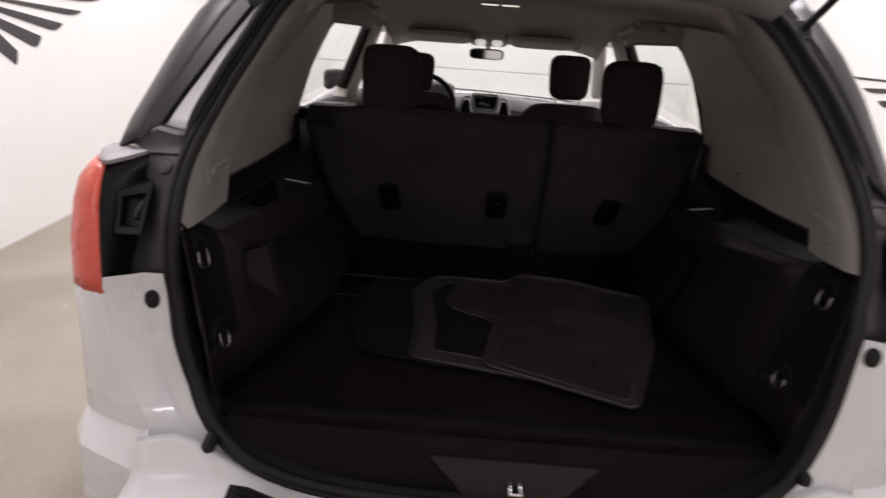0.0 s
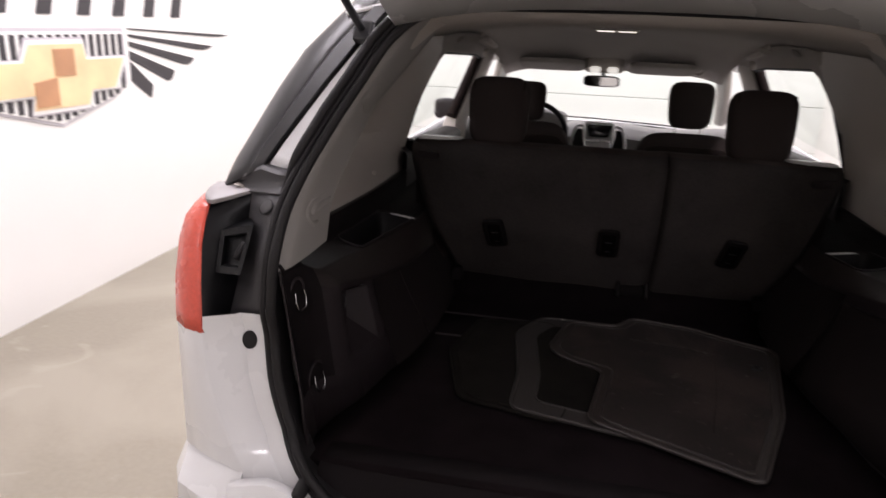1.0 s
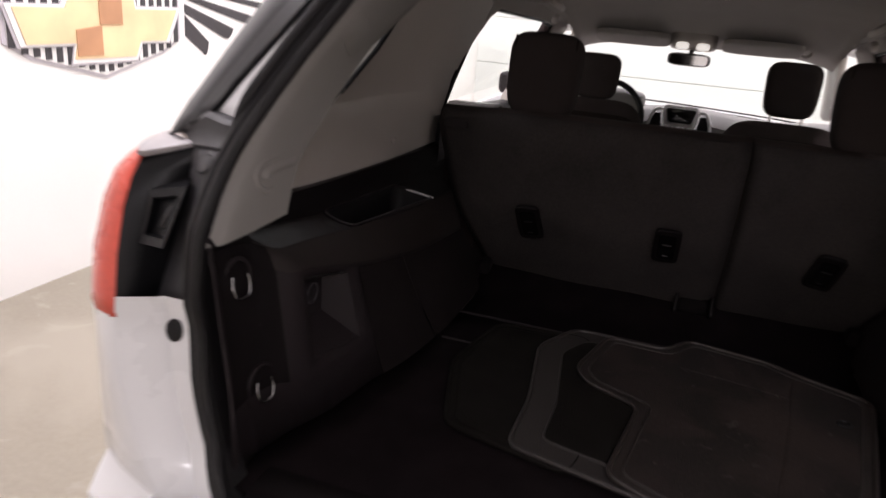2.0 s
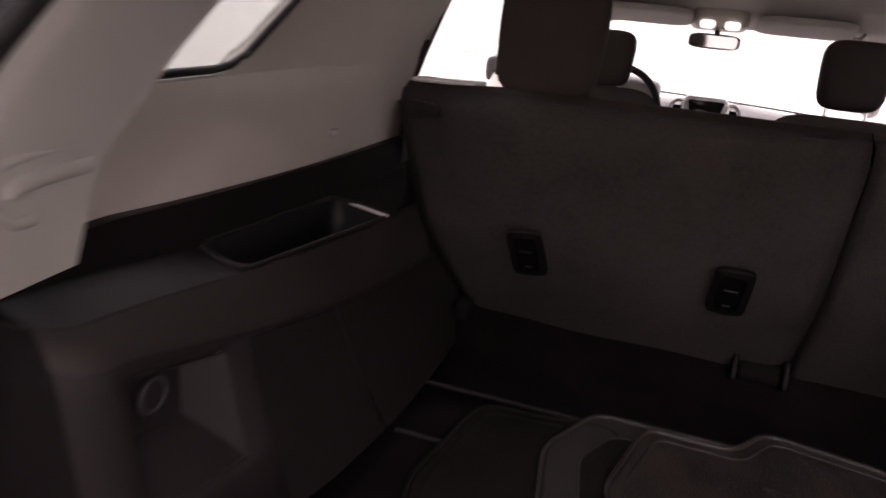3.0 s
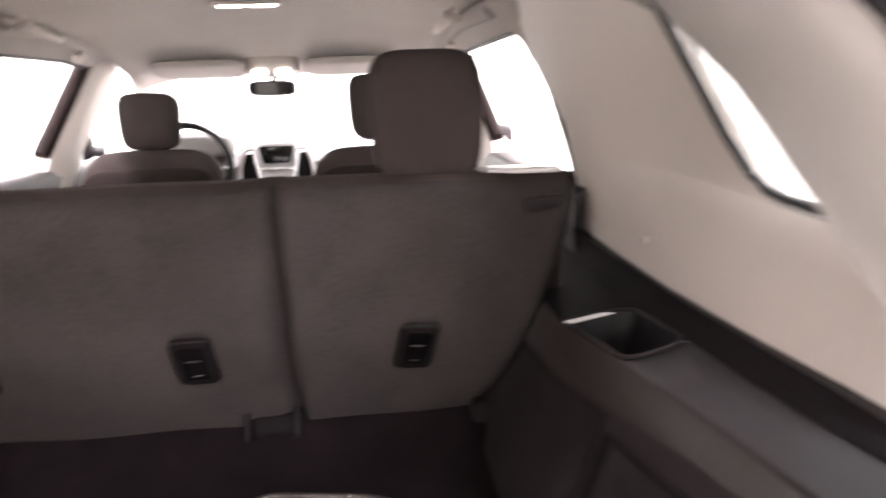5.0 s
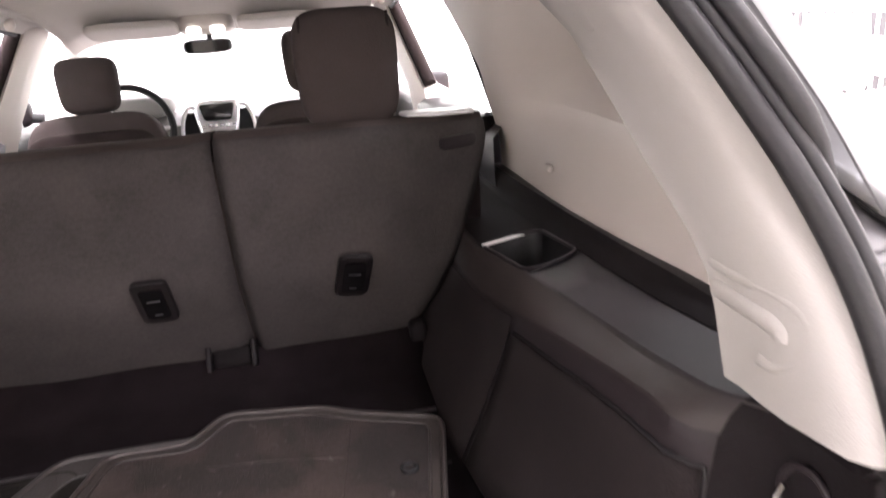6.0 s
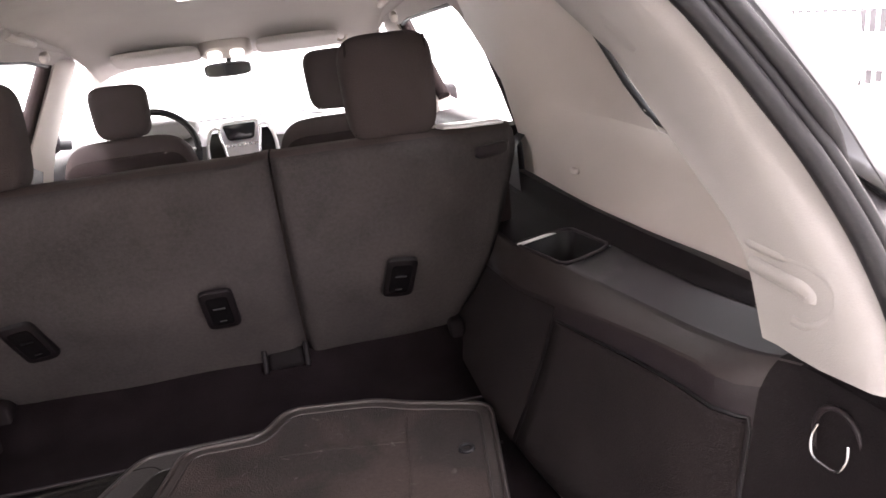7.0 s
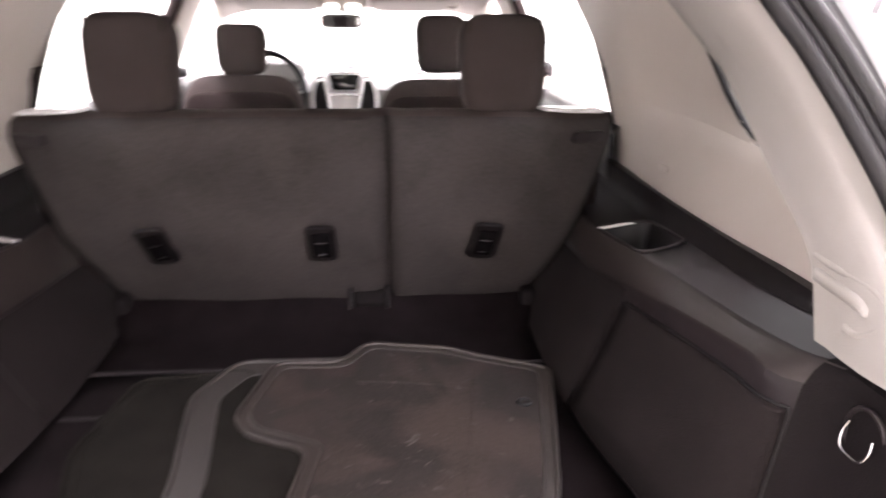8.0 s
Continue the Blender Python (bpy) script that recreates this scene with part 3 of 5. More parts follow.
# bumper across the rear
rows = []
for z, yb, wide in ((0.574, -0.100, 0.752), (0.572, -0.150, 0.752), (0.560, -0.160, 0.93), (0.50, -0.158, 0.925), (0.42, -0.160, 0.92), (0.34, -0.100, 0.90)):
    rows.append([(f * wide, yb + (0.34 * max(0, abs(f) - 0.78) ** 1.4 * 4 if wide > 0.8 else 0), z) for f in [-1 + 2 * i / 32 for i in range(33)]])
part("rear_bumper", loft(far_rows(rows, 0, 1.06, 0)), PAINT, car, "white moulded rear bumper")
# flat top of the bumper behind the opening, with its step pad


def bumper_z(x):
    return min(0.640, table([(0.0, 0.575), (0.25, 0.583), (0.44, 0.603), (0.57, 0.655), (0.70, 0.700)], abs(x))) - 0.010


rows = []
for x in [0.782 * (-1 + k / 18) for k in range(37)]:
    lip, z = table([(0.0, 0.575), (0.25, 0.583), (0.44, 0.603), (0.57, 0.655), (0.64, 0.700), (0.70, 0.715), (0.79, 0.690)], abs(x)), bumper_z(x)
    rows.append([(x, -0.030, lip + 0.006), (x, -0.048, lip), (x, -0.066, lerp(lip, z, 0.7)), (x, -0.082, z), (x, -0.145, z - 0.010), (x, -0.158, z - 0.018), (x, -0.164, z - 0.040), (x, -0.164, 0.40)])
part("bumper_top", loft(rows), PAINT, car, "white top of the rear bumper", solid=0.004)
xs = [0.565 * (-1 + k / 14) for k in range(29)]
pad = part("step_pad", loft([[(x, y, bumper_z(x) + dz) for x in xs] for y, dz in ((-0.076, 0.001), (-0.078, 0.005), (-0.142, -0.005), (-0.144, -0.009))]), RUBBER, car, "black ribbed bumper step pad", solid=0.004)
for k in range(4):
    part("rib", tube([(x * 0.97, -0.088 - 0.014 * k, bumper_z(x) + 0.0045 - 0.0022 * k) for x in xs], 0.0022, 6), RUBBER, pad)



# body sides, roof and nose
def body_x(z):
    return table([(0.30, 0.92), (0.55, 0.963), (1.02, 0.966), (1.25, 0.930), (1.45, 0.845), (1.60, 0.75), (1.68, 0.66)], z)


def side_sheet(yz, mat, name, inner, thick=0.012, label=""):
    for s in (-1, 1):
        rows = [[(s * inner(z), y, z) for y, z in row] for row in yz]
        part(name, loft(rows), mat, car, label, solid=thick)


def yrow(y0, y1, z, n=12):
    return [(lerp(y0, y1, i / n), z) for i in range(n + 1)]


side_sheet([yrow(0.33, 4.57 - 0.25 * abs(z - 0.7), z, 30) for z in (0.30, 0.45, 0.62, 0.80, 0.98, 1.08, 1.12)], PAINT, "body_side", body_x, label="white painted body side with doors")
side_sheet([yrow(0.33 + 0.6 * max(0, z - 1.14), 1.42, z, 8) for z in (1.12, 1.17, 1.22)], PAINT, "quarter_panel", body_x)
side_sheet([yrow(lerp(0.24, 0.62, i / 6), lerp(0.30, 0.68, i / 6), lerp(1.20, 1.66, i / 6), 3) for i in range(7)], PAINT, "rear_pillar", lambda z: body_x(z) - 0.06)
rows = []
for i in range(15):
    y = lerp(0.46, 3.10, i / 14)
    zc = table([(0.46, 1.735), (0.9, 1.755), (1.8, 1.750), (2.5, 1.695), (3.10, 1.525)], y)
    rows.append([(f * 0.70, y + 0.03 * f * f, zc - 0.065 * abs(f) ** 3) for f in [-1 + k / 8 for k in range(17)]])
part("roof", loft(rows), PAINT, car, "white painted roof", solid=0.01)
rows = []
for i in range(9):
    y = lerp(3.73, 4.62, i / 8)
    zc = table([(3.73, 1.07), (4.1, 1.03), (4.48, 0.92), (4.62, 0.60)], y)
    rows.append([(f * 0.90, y - 0.10 * f * f, zc - 0.06 * f * f) for f in [-1 + k / 6 for k in range(13)]])
part("bonnet", loft(rows), PAINT, car, "white painted bonnet", solid=0.01)
rows = []
for z, y in ((0.92, 4.46), (0.78, 4.59), (0.60, 4.64), (0.42, 4.62), (0.28, 4.52)):
    rows.append([(f * 0.93, y - 0.30 * abs(f) ** 3, z) for f in [-1 + k / 8 for k in range(17)]])
part("front_bumper", loft(rows), PAINT, car, "white front bumper", solid=0.01)
part("underbody", rbox((1.70, 4.2, 0.05), pose(0, 2.15, 0.30), 0.01), RUBBER, car, smooth=False)
for s in (-1, 1):
    for wy in (0.98, 3.82):
        w = part("wheel", tube([(s * 0.72, wy, 0.345), (s * 0.735, wy, 0.345), (s * 0.94, wy, 0.345), (s * 0.955, wy, 0.345)], [0.325, 0.345, 0.345, 0.325], 40), RUBBER, car, "black tyre")
        part("rim", tube([(s * 0.945, wy, 0.345), (s * 0.962, wy, 0.345)], [0.235, 0.22], 30), SILVER, w, "silver alloy rim")

# raised tailgate
gate = []
for i in range(9):
    f = i / 8
    y, z = lerp(0.42, -0.78, f), lerp(1.735, 2.12, f) + 0.09 * math.sin(f * math.pi)
    gate.append([(g * lerp(0.56, 0.72, smoothstep(0, 0.6, f)), y, z - 0.05 * abs(g) ** 3) for g in [-1 + k / 6 for k in range(13)]])
part("tailgate", loft(gate), PAINT, car, "white raised tailgate", solid=0.05)

# ---- inside the car: floor, side trims, pillars, headliner ----


def floor_x(y):
    return table([(-0.05, 0.615), (0.14, 0.650), (0.24, 0.62), (0.32, 0.590), (0.45, 0.572), (0.60, 0.535), (0.80, 0.512), (1.30, 0.510)], y)


ZF = 0.742
part("cargo_floor", loft([[(f * floor_x(y), y, ZF) for f in [-1 + k / 8 for k in range(17)]] for y in [0.03 + 0.88 * k / 10 for k in range(11)]]), CARPET, car, "black carpeted cargo floor", solid=0.02)
part("floor_flap", loft([[(f * floor_x(y) * 1.02, y, ZF - 0.012 + 0.075 * smoothstep(1.08, 1.27, y + 0.03 * abs(f) ** 3)) for f in [-1 + k / 8 for k in range(17)]] for y in [0.915 + 0.40 * k / 16 for k in range(17)]]), CARPET, car, "black carpeted flap behind the seats", solid=0.012)
part("floor_edge", tube([(f * 0.505, 0.916, ZF + 0.001) for f in [-1 + k / 8 for k in range(17)]], 0.004, 8), DARK_TRIM, car, "dark edge strip of the cargo floor")
part("floor_edge", tube([(f * 0.50, 0.742, ZF + 0.001) for f in [-1 + k / 8 for k in range(17)]], 0.0035, 8), DARK_TRIM, car, "dark edge strip of the cargo floor")
# sill plate with the striker recess
rows = []
for y, z in ((0.10, ZF + 0.004), (0.045, ZF + 0.002), (0.015, 0.715), (-0.010, 0.650), (-0.030, 0.628)):
    rows.append([(f * 0.60, y, z + 0.10 * max(0, abs(f) - 0.72) ** 1.3 * (1 if z < 0.72 else 0)) for f in [-1 + k / 10 for k in range(21)]])
sill = part("sill_plate", loft(rows), SILL, car, "dark plastic sill plate", solid=0.008)
part("striker_recess", prism(rounded([(-0.19, 0.04), (0.19, 0.04), (0.10, -0.045), (-0.10, -0.045)], 0.01), 0.008, pose(0.04, -0.012, 0.657, 68, 0, 0), r=0.003), DARK_TRIM, sill, "grey-black moulded panel round the striker", smooth=False)
part("striker", tube([(0.035, -0.02, 0.655), (0.035, -0.055, 0.65), (0.055, -0.055, 0.65), (0.055, -0.02, 0.655)], 0.006, 8), CHROME, sill, "steel tailgate striker")

# dark lower side trim: sections across, from the floor up to the beige panel
YS = [0.045, 0.09, 0.14, 0.185, 0.205, 0.23, 0.25, 0.275, 0.32, 0.40, 0.52, 0.66, 0.80, 0.94, 1.20, 1.45, 1.60]


SHELF = {-1: [(0.0, 1.150), (0.20, 1.125), (0.26, 1.092), (0.38, 1.078), (0.55, 1.052), (0.88, 1.036), (1.06, 1.028), (1.45, 1.022)],
         1: [(0.0, 1.150), (0.22, 1.135), (0.38, 1.102), (0.55, 1.076), (0.85, 1.045), (1.06, 1.030), (1.45, 1.025)]}


def shelf_z(y, s):
    return table(SHELF[s], y)


BAND_LOW = {-1: [(0.3, 1.050), (0.48, 1.002), (0.60, 0.975), (0.83, 0.930), (1.2, 0.897)], 1: [(0.3, 1.096), (0.45, 1.070), (0.76, 1.004), (0.95, 0.962), (1.45, 0.915)]}


BELT = {-1: [(0.44, 1.140), (0.6, 1.129), (0.9, 1.115), (1.4, 1.098)], 1: [(0.44, 1.140), (0.6, 1.127), (0.9, 1.108), (1.4, 1.088)]}


def wall_x(xf, xl, g):
    return table([(0.0, xf), (0.3, lerp(xf, xl, 0.35)), (0.7, lerp(xf, xl, 0.75)), (1.0, xl)], g)


def trim_section(s, y):
    """Side trim across at y: lower wall, rounded band, shelf, upright strip up to the beige panel."""
    rear = 1 - smoothstep(0.185, 0.275, y)
    xf, zs = floor_x(y), shelf_z(y, s)
    xe = lerp(table([(0.3, 0.682), (0.55, 0.682), (0.82, 0.662), (1.02, 0.630), (1.45, 0.622)], y), 0.709, rear)
    xl = lerp(table([(0.3, 0.645), (0.55, 0.632), (0.95, 0.615), (1.45, 0.61)], y), 0.700, rear)
    zb = lerp(table(BAND_LOW[s], y), zs - 0.03, rear)
    xo = lerp(0.772, 0.714, rear)
    zo = zs + lerp(table([(0.3, 0.020), (0.8, 0.026), (1.1, 0.012)], y), 0.004, rear)
    xt = lerp(0.782, 0.712, rear)
    zt = lerp(table(BELT[s], y), 1.166, rear)
    section = [(xf, y, ZF - 0.01)] + [(wall_x(xf, xl, g), y, lerp(ZF, zb, g)) for g in (0.3, 0.40, 0.94)] + [(xl, y, zb - 0.004), (xl + 0.004, y, zb + 0.004),
            (lerp(xl, xe, 0.5), y, lerp(zb, zs, 0.55)), (xe - 0.002, y, zs - 0.005), (xe + 0.004, y, zs - 0.0005), (lerp(xe, xo, 0.5), y, lerp(zs, zo, 0.4)), (xo - 0.012, y, zo - 0.002), (xo - 0.002, y, zo + 0.008), (lerp(xo, xt, 0.6), y, lerp(zo, zt, 0.55)), (xt, y, zt), (xt + 0.035, y, zt + 0.004)]
    return [(x, max(y, rear_y(z, s) + 0.004), z) for x, y, z in section]


def pocket_rows(rows, holes):
    """A sheet with faces left out between two columns and two rows for each hole."""
    bm = bmesh.new()
    vs = [[bm.verts.new(p) for p in r] for r in rows]
    for j in range(len(rows) - 1):
        for i in range(len(rows[0]) - 1):
            if not any(j0 <= j < j1 and i0 <= i < i1 for j0, j1, i0, i1 in holes):
                bm.faces.new((vs[j][i], vs[j][i + 1], vs[j + 1][i + 1], vs[j + 1][i]))
    return bm


for s in (-1, 1):
    y0, y1 = (0.568, 1.005) if s < 0 else (0.800, 1.020)
    ys = sorted(set(YS + [y0, y1] + ([0.292, 0.452] if s < 0 else [])))
    secs = [[(s * x, y, z) for x, y, z in trim_section(s, y)] for y in ys]
    holes = [(ys.index(y0), ys.index(y1), 8, 10)] + ([(ys.index(0.292), ys.index(0.452), 2, 3)] if s < 0 else [])
    side = part("side_trim", pocket_rows(secs, holes), DARK_TRIM, car, "ebony plastic side trim with storage shelf", solid=0.006, crease=20)
    ys_band = [y for y in ys if 0.2 < y < 1.46]
    band = []
    for y in ys_band:
        a, b, d = trim_section(s, y)[5:8]
        band.append([(s * (x - 0.0022), yy, z) for x, yy, z in ((a[0] - 0.002, y, a[2] - 0.004), a, b, d, (d[0] + 0.003, y, d[2] + 0.003))])
    part("trim_band", loft(band), BAND, side, "brown-black band along the shelf edge", crease=25)
    upper = [[(s * (x - 0.0025), yy, z + 0.0015) for x, yy, z in trim_section(s, y)[10:14]] for y in ys if y > 0.24]
    end = [[(s * (x - 0.001), yy, z + 0.002) for x, yy, z in trim_section(s, y)[8:13]] for y in ys if y >= y1]
    part("shelf_end", loft(end), SILL, side, "matt black end of the shelf beside the seat")
    part("door_weatherstrip", tube([(s * 0.805, 1.475, 1.00), (s * 0.800, 1.475, 1.12), (s * 0.785, 1.470, 1.215)], 0.026, 10), SILL, car, "black rubber weatherstrip of the rear door")
    part("upper_strip", loft(upper), SILL, side, "matt black strip under the beige panel")
    corner = [[(s * (x - 0.0025), yy, z) for x, yy, z in trim_section(s, y)[1:13]] for y in ys if y < 0.24]
    part("corner_moulding", loft(corner), SILL, side, "matt black moulding beside the tailgate opening", crease=25)
    # carpeted lower wall, just proud of the plastic
    def wall_point(y, g, off):
        sec = trim_section(s, y)
        return (s * (wall_x(sec[0][0], sec[4][0], g) - off), y, lerp(ZF, sec[4][2], g))
    part("carpet_panel", loft([[wall_point(y, g, 0.004) for g in (0.0, 0.3, 0.6, 0.8, 0.985)] for y in [0.74 + 0.62 * k / 8 for k in range(9)]]), SIDE_CARPET, side, "black carpet on the side wall")
    if s > 0:
        ys2 = [0.235, 0.245, 0.27, 0.34, 0.45, 0.56, 0.68, 0.72]
        part("access_panel", loft([[wall_point(y, lerp(0.03, 0.90, g), 0.0045) for g in (0.0, 0.25, 0.5, 0.75, 0.97, 1.0)] for y in ys2]), SIDE_CARPET, side, "dark removable access panel", solid=0.003)
        line = [wall_point(y, 0.905, 0.003) for y in ys2[::-1]] + [wall_point(0.232, g, 0.003) for g in (0.86, 0.6, 0.3, 0.05)]
        part("panel_groove", tube(line, 0.0022, 6), RUBBER, side)
    else:
        part("carpet_panel", loft([[wall_point(y, g, 0.004) for g in (0.0, 0.3, 0.6, 0.8, 0.985)] for y in (0.50, 0.58, 0.66, 0.735)]), SIDE_CARPET, side, "black carpet on the side wall")
        def rim_point(y, g):
            return Vector(wall_point(y, g, 0.0))
        hole = [rim_point(0.292, 0.40), rim_point(0.292, 0.94), rim_point(0.452, 0.94), rim_point(0.452, 0.40)]
        lipped = [rim_point(0.288, 0.385) + Vector((0.002, 0, 0)), rim_point(0.288, 0.952) + Vector((0.002, 0, 0)), rim_point(0.457, 0.952) + Vector((0.002, 0, 0)), rim_point(0.457, 0.385) + Vector((0.002, 0, 0))]
        inner_hole = [Vector((-0.676, 0.310, 0.928)), Vector((-0.676, 0.310, 1.015)), Vector((-0.676, 0.420, 0.994)), Vector((-0.676, 0.420, 0.908))]
        floor_mid = sum(inner_hole, Vector()) / 4
        out = part("outlet_recess", loft([lipped, [lerp(a, b, 0.5) + Vector((0.001, 0, 0)) for a, b in zip(lipped, hole)], hole, inner_hole, [lerp(p, floor_mid, 0.98) for p in inner_hole]], True), DARK_TRIM, side, "dark scooped power outlet recess", crease=25)
        at = floor_mid + Vector((0.002, -0.006, 0.010))
        part("outlet_cap", prism([(0.020 * a, 0.020 * b) for a, b in disc], 0.010, pose(at.x, at.y, at.z, 90, 0, 90), r=0.003), DARK_TRIM, out, "round power outlet cap")
        # paler grey ring paints the highlight along the cap's rim
        part("rim_highlight", tube([at + Vector((0.010, 0.021 * a, 0.021 * b)) for a, b in disc], 0.0022, 8, True), GREY_PLASTIC, out)
    # open bin let into the shelf, with its rounded lip
    top = []
    for y in (y0, y1):
        sec = trim_section(s, y)
        top.append((sec[8], sec[10]))
    rim = [top[0][0], top[0][1], top[1][1], top[1][0]]
    rim = [(s * x, y, z) for x, y, z in rim]
    flat = rounded([(p[0], p[1]) for p in rim], 0.035, 5)

    def rim_z(x, y):
        sec = trim_section(s, y)
        return lerp(sec[8][2], sec[10][2], (abs(x) - sec[8][0]) / (sec[10][0] - sec[8][0]))
    bowl = []
    for depth, k in ((0.0, 1.10), (0.0, 1.0), (0.004, 0.97), (0.05, 0.90), (0.085, 0.86), (0.09, 0.0)):
        cx, cy = sum(p[0] for p in flat) / len(flat), sum(p[1] for p in flat) / len(flat)
        bowl.append([(cx + (x - cx) * k, cy + (y - cy) * k, rim_z(x, y) - depth - (0.006 if k > 1 else 0)) for x, y in flat])
    part("bin", loft(bowl, True), RUBBER, side, "dark open storage bin")
    part("bin_rim", tube([(x, y, rim_z(x, y) + 0.001) for x, y in flat], 0.004, 8, True), DARK_TRIM, side)
    part("bin_lip", tube([(s * 0.636, y1 - 0.024, shelf_z(1.0, s) + 0.003), (s * 0.738, y1 + 0.006, shelf_z(1.0, s) + 0.008)], 0.006, 10, flat=0.5), SILVER, side, "bright metal lip at the end of the bin")
    # tie-down loops and their dished plates
    for lx, ly, lz in ((0.698, 0.140 if s > 0 else 0.146, 1.082 if s > 0 else 1.066), (0.666, 0.183 if s > 0 else 0.170, 0.858)):
        m = pose(s * lx, ly, lz, 0, 0, s * 4)
        q = 0.84 if s > 0 else 1.0
        plate = [(0.036 * q * math.cos(a), 0.041 * q * math.sin(a)) for a in [k * math.pi / 14 for k in range(28)]]
        mp = m @ (pose(0, 0, 0, 90, 0, -90 if s > 0 else 90))
        dish = part("tie_down_plate", prism(plate, 0.002, mp, r=0.0008), SILL, side)
        part("plate_rim", tube([mp @ Vector((a, b, 0.002)) for a, b in plate], 0.0034, 8, True), DARK_TRIM, dish)
        loop = rounded([(-0.019, 0.014), (-0.0235, -0.006), (-0.017, -0.028), (0.017, -0.028), (0.0235, -0.006), (0.020, 0.010)], 0.015, 6)[6:-6]
        part("tie_down_loop", tube([mp @ Vector((a, b * q, 0.008 + 0.010 * (0.02 - b) / 0.05)) for a, b in [(-0.019, 0.014)] + loop + [(0.020, 0.010)]], 0.0021, 8), LOOP, dish, "steel tie-down loop")
    # beige panel of the rear pillar
    rows = []
    for i in range(19):
        f = i / 18
        z = lerp(1.160, 1.690, f)
        zz = min(z, 1.685)
        xo = open_x(zz, s)
        ya, yb = rear_y(z, s) + 0.004 - (0.022 * (1 - smoothstep(1.16, 1.40, z)) if s > 0 else 0.0), (0.042 if s < 0 else 0.022 * smoothstep(1.26, 1.36, z)) + table([(1.16, 0.238), (1.23, 0.264), (1.28, 0.296), (1.36, 0.368), (1.41, 0.425), (1.46, 0.480), (1.55, 0.575), (1.70, 0.72)], z)
        xf = 0.672 - max(0, z - 1.25) * 0.22 - max(0, z - 1.45) * 0.4
        xf = min(xf, xo - 0.016)
        tip = 0.020 * (1 - smoothstep(1.16, 1.26, z)) if s < 0 else 0.0
        def across(f):
            bow = (0.014 if s > 0 else 0.007) * smoothstep(0, 0.16, f) * (1 - smoothstep(0.45, 1, f))
            return (s * (lerp(xo - 0.017, xf, f) - bow), lerp(ya, yb, f) - 0.5 * tip * (1 - f), z - tip * (1 - f))
        rows.append([(s * (xo - 0.010), ya - 0.5 * tip, z - tip), (s * (xo - 0.014), ya + 0.006 - 0.5 * tip, z - tip)] + [across(f) for f in (0.08, 0.16, 0.30, 0.48, 0.66, 0.84)] + [(s * xf, yb - 0.008, z), (s * (xf + 0.010), yb, z), (s * (xf + 0.06), yb + 0.02, z), (s * (xf + 0.18), yb + 0.03, z)])
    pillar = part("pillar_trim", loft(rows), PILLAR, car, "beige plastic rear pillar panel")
    # moulded hook recess low on the panel
    def on_pillar(y, z, sink):
        a, b = rear_y(z, s), (0.042 if s < 0 else 0.0) + table([(1.16, 0.238), (1.23, 0.264), (1.28, 0.296)], z)
        f = (y - a) / (b - a)
        bow = (0.014 if s > 0 else 0.007) * smoothstep(0, 0.16, f) * (1 - smoothstep(0.45, 1, f))
        return (s * (lerp(open_x(z, s) - 0.017, 0.672, f) - bow + sink), y, z)
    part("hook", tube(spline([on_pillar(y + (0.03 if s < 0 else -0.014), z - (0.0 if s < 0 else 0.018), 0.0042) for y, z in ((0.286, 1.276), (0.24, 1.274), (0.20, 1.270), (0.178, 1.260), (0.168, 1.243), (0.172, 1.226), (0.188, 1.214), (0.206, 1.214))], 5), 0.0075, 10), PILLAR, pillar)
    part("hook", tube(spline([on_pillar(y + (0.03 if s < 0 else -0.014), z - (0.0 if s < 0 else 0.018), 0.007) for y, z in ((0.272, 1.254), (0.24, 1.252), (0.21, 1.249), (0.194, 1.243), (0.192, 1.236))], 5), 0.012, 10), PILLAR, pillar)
    around, along = Vector((s * -0.124, 0.992, 0.0)), Vector((s * -0.386, 0.602, 0.699))
    face = along.cross(around).normalized() * s
    cap_turn = Matrix((along, face.cross(along), face)).transposed().to_4x4()
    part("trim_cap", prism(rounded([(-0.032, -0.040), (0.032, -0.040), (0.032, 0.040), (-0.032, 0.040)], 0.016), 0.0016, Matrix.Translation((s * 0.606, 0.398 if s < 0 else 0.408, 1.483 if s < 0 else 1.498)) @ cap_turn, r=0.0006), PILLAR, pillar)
    # beige lower quarter panel and rear door pillar, round the side window
    def quarter_x(y, z):
        a = 0.790 + 0.062 * smoothstep(1.10, 1.285, z) if z < 1.30 else 0.852 - (z - 1.30) * 0.41
        b = 0.80 - max(0, z - 1.15) * 0.255
        return lerp(a, b, smoothstep(0.98, 1.40, y))

    zw = 1.287 if s > 0 else 1.294

    def win_front(z):
        return 0.793 + 0.48 * (z - zw) + 0.055 * smoothstep(zw, zw + 0.042, z) + (0.05 * smoothstep(1.33, 1.45, z) if s < 0 else 0.0)
    rows = [[(s * quarter_x(y, z), y, z) for y in [0.22 + 1.22 * k / 16 for k in range(17)]] for z in (1.085, 1.12, 1.16, 1.20, 1.24, zw - 0.010)]
    rows += [[(s * (quarter_x(y, zw - 0.005) + (0.02 if y < 0.82 else 0.0)), y, zw - 0.005) for y in [0.22 + 1.22 * k / 16 for k in range(17)]]]
    part("quarter_trim", loft(rows), BEIGE, car, "beige plastic quarter panel")
    rows = []
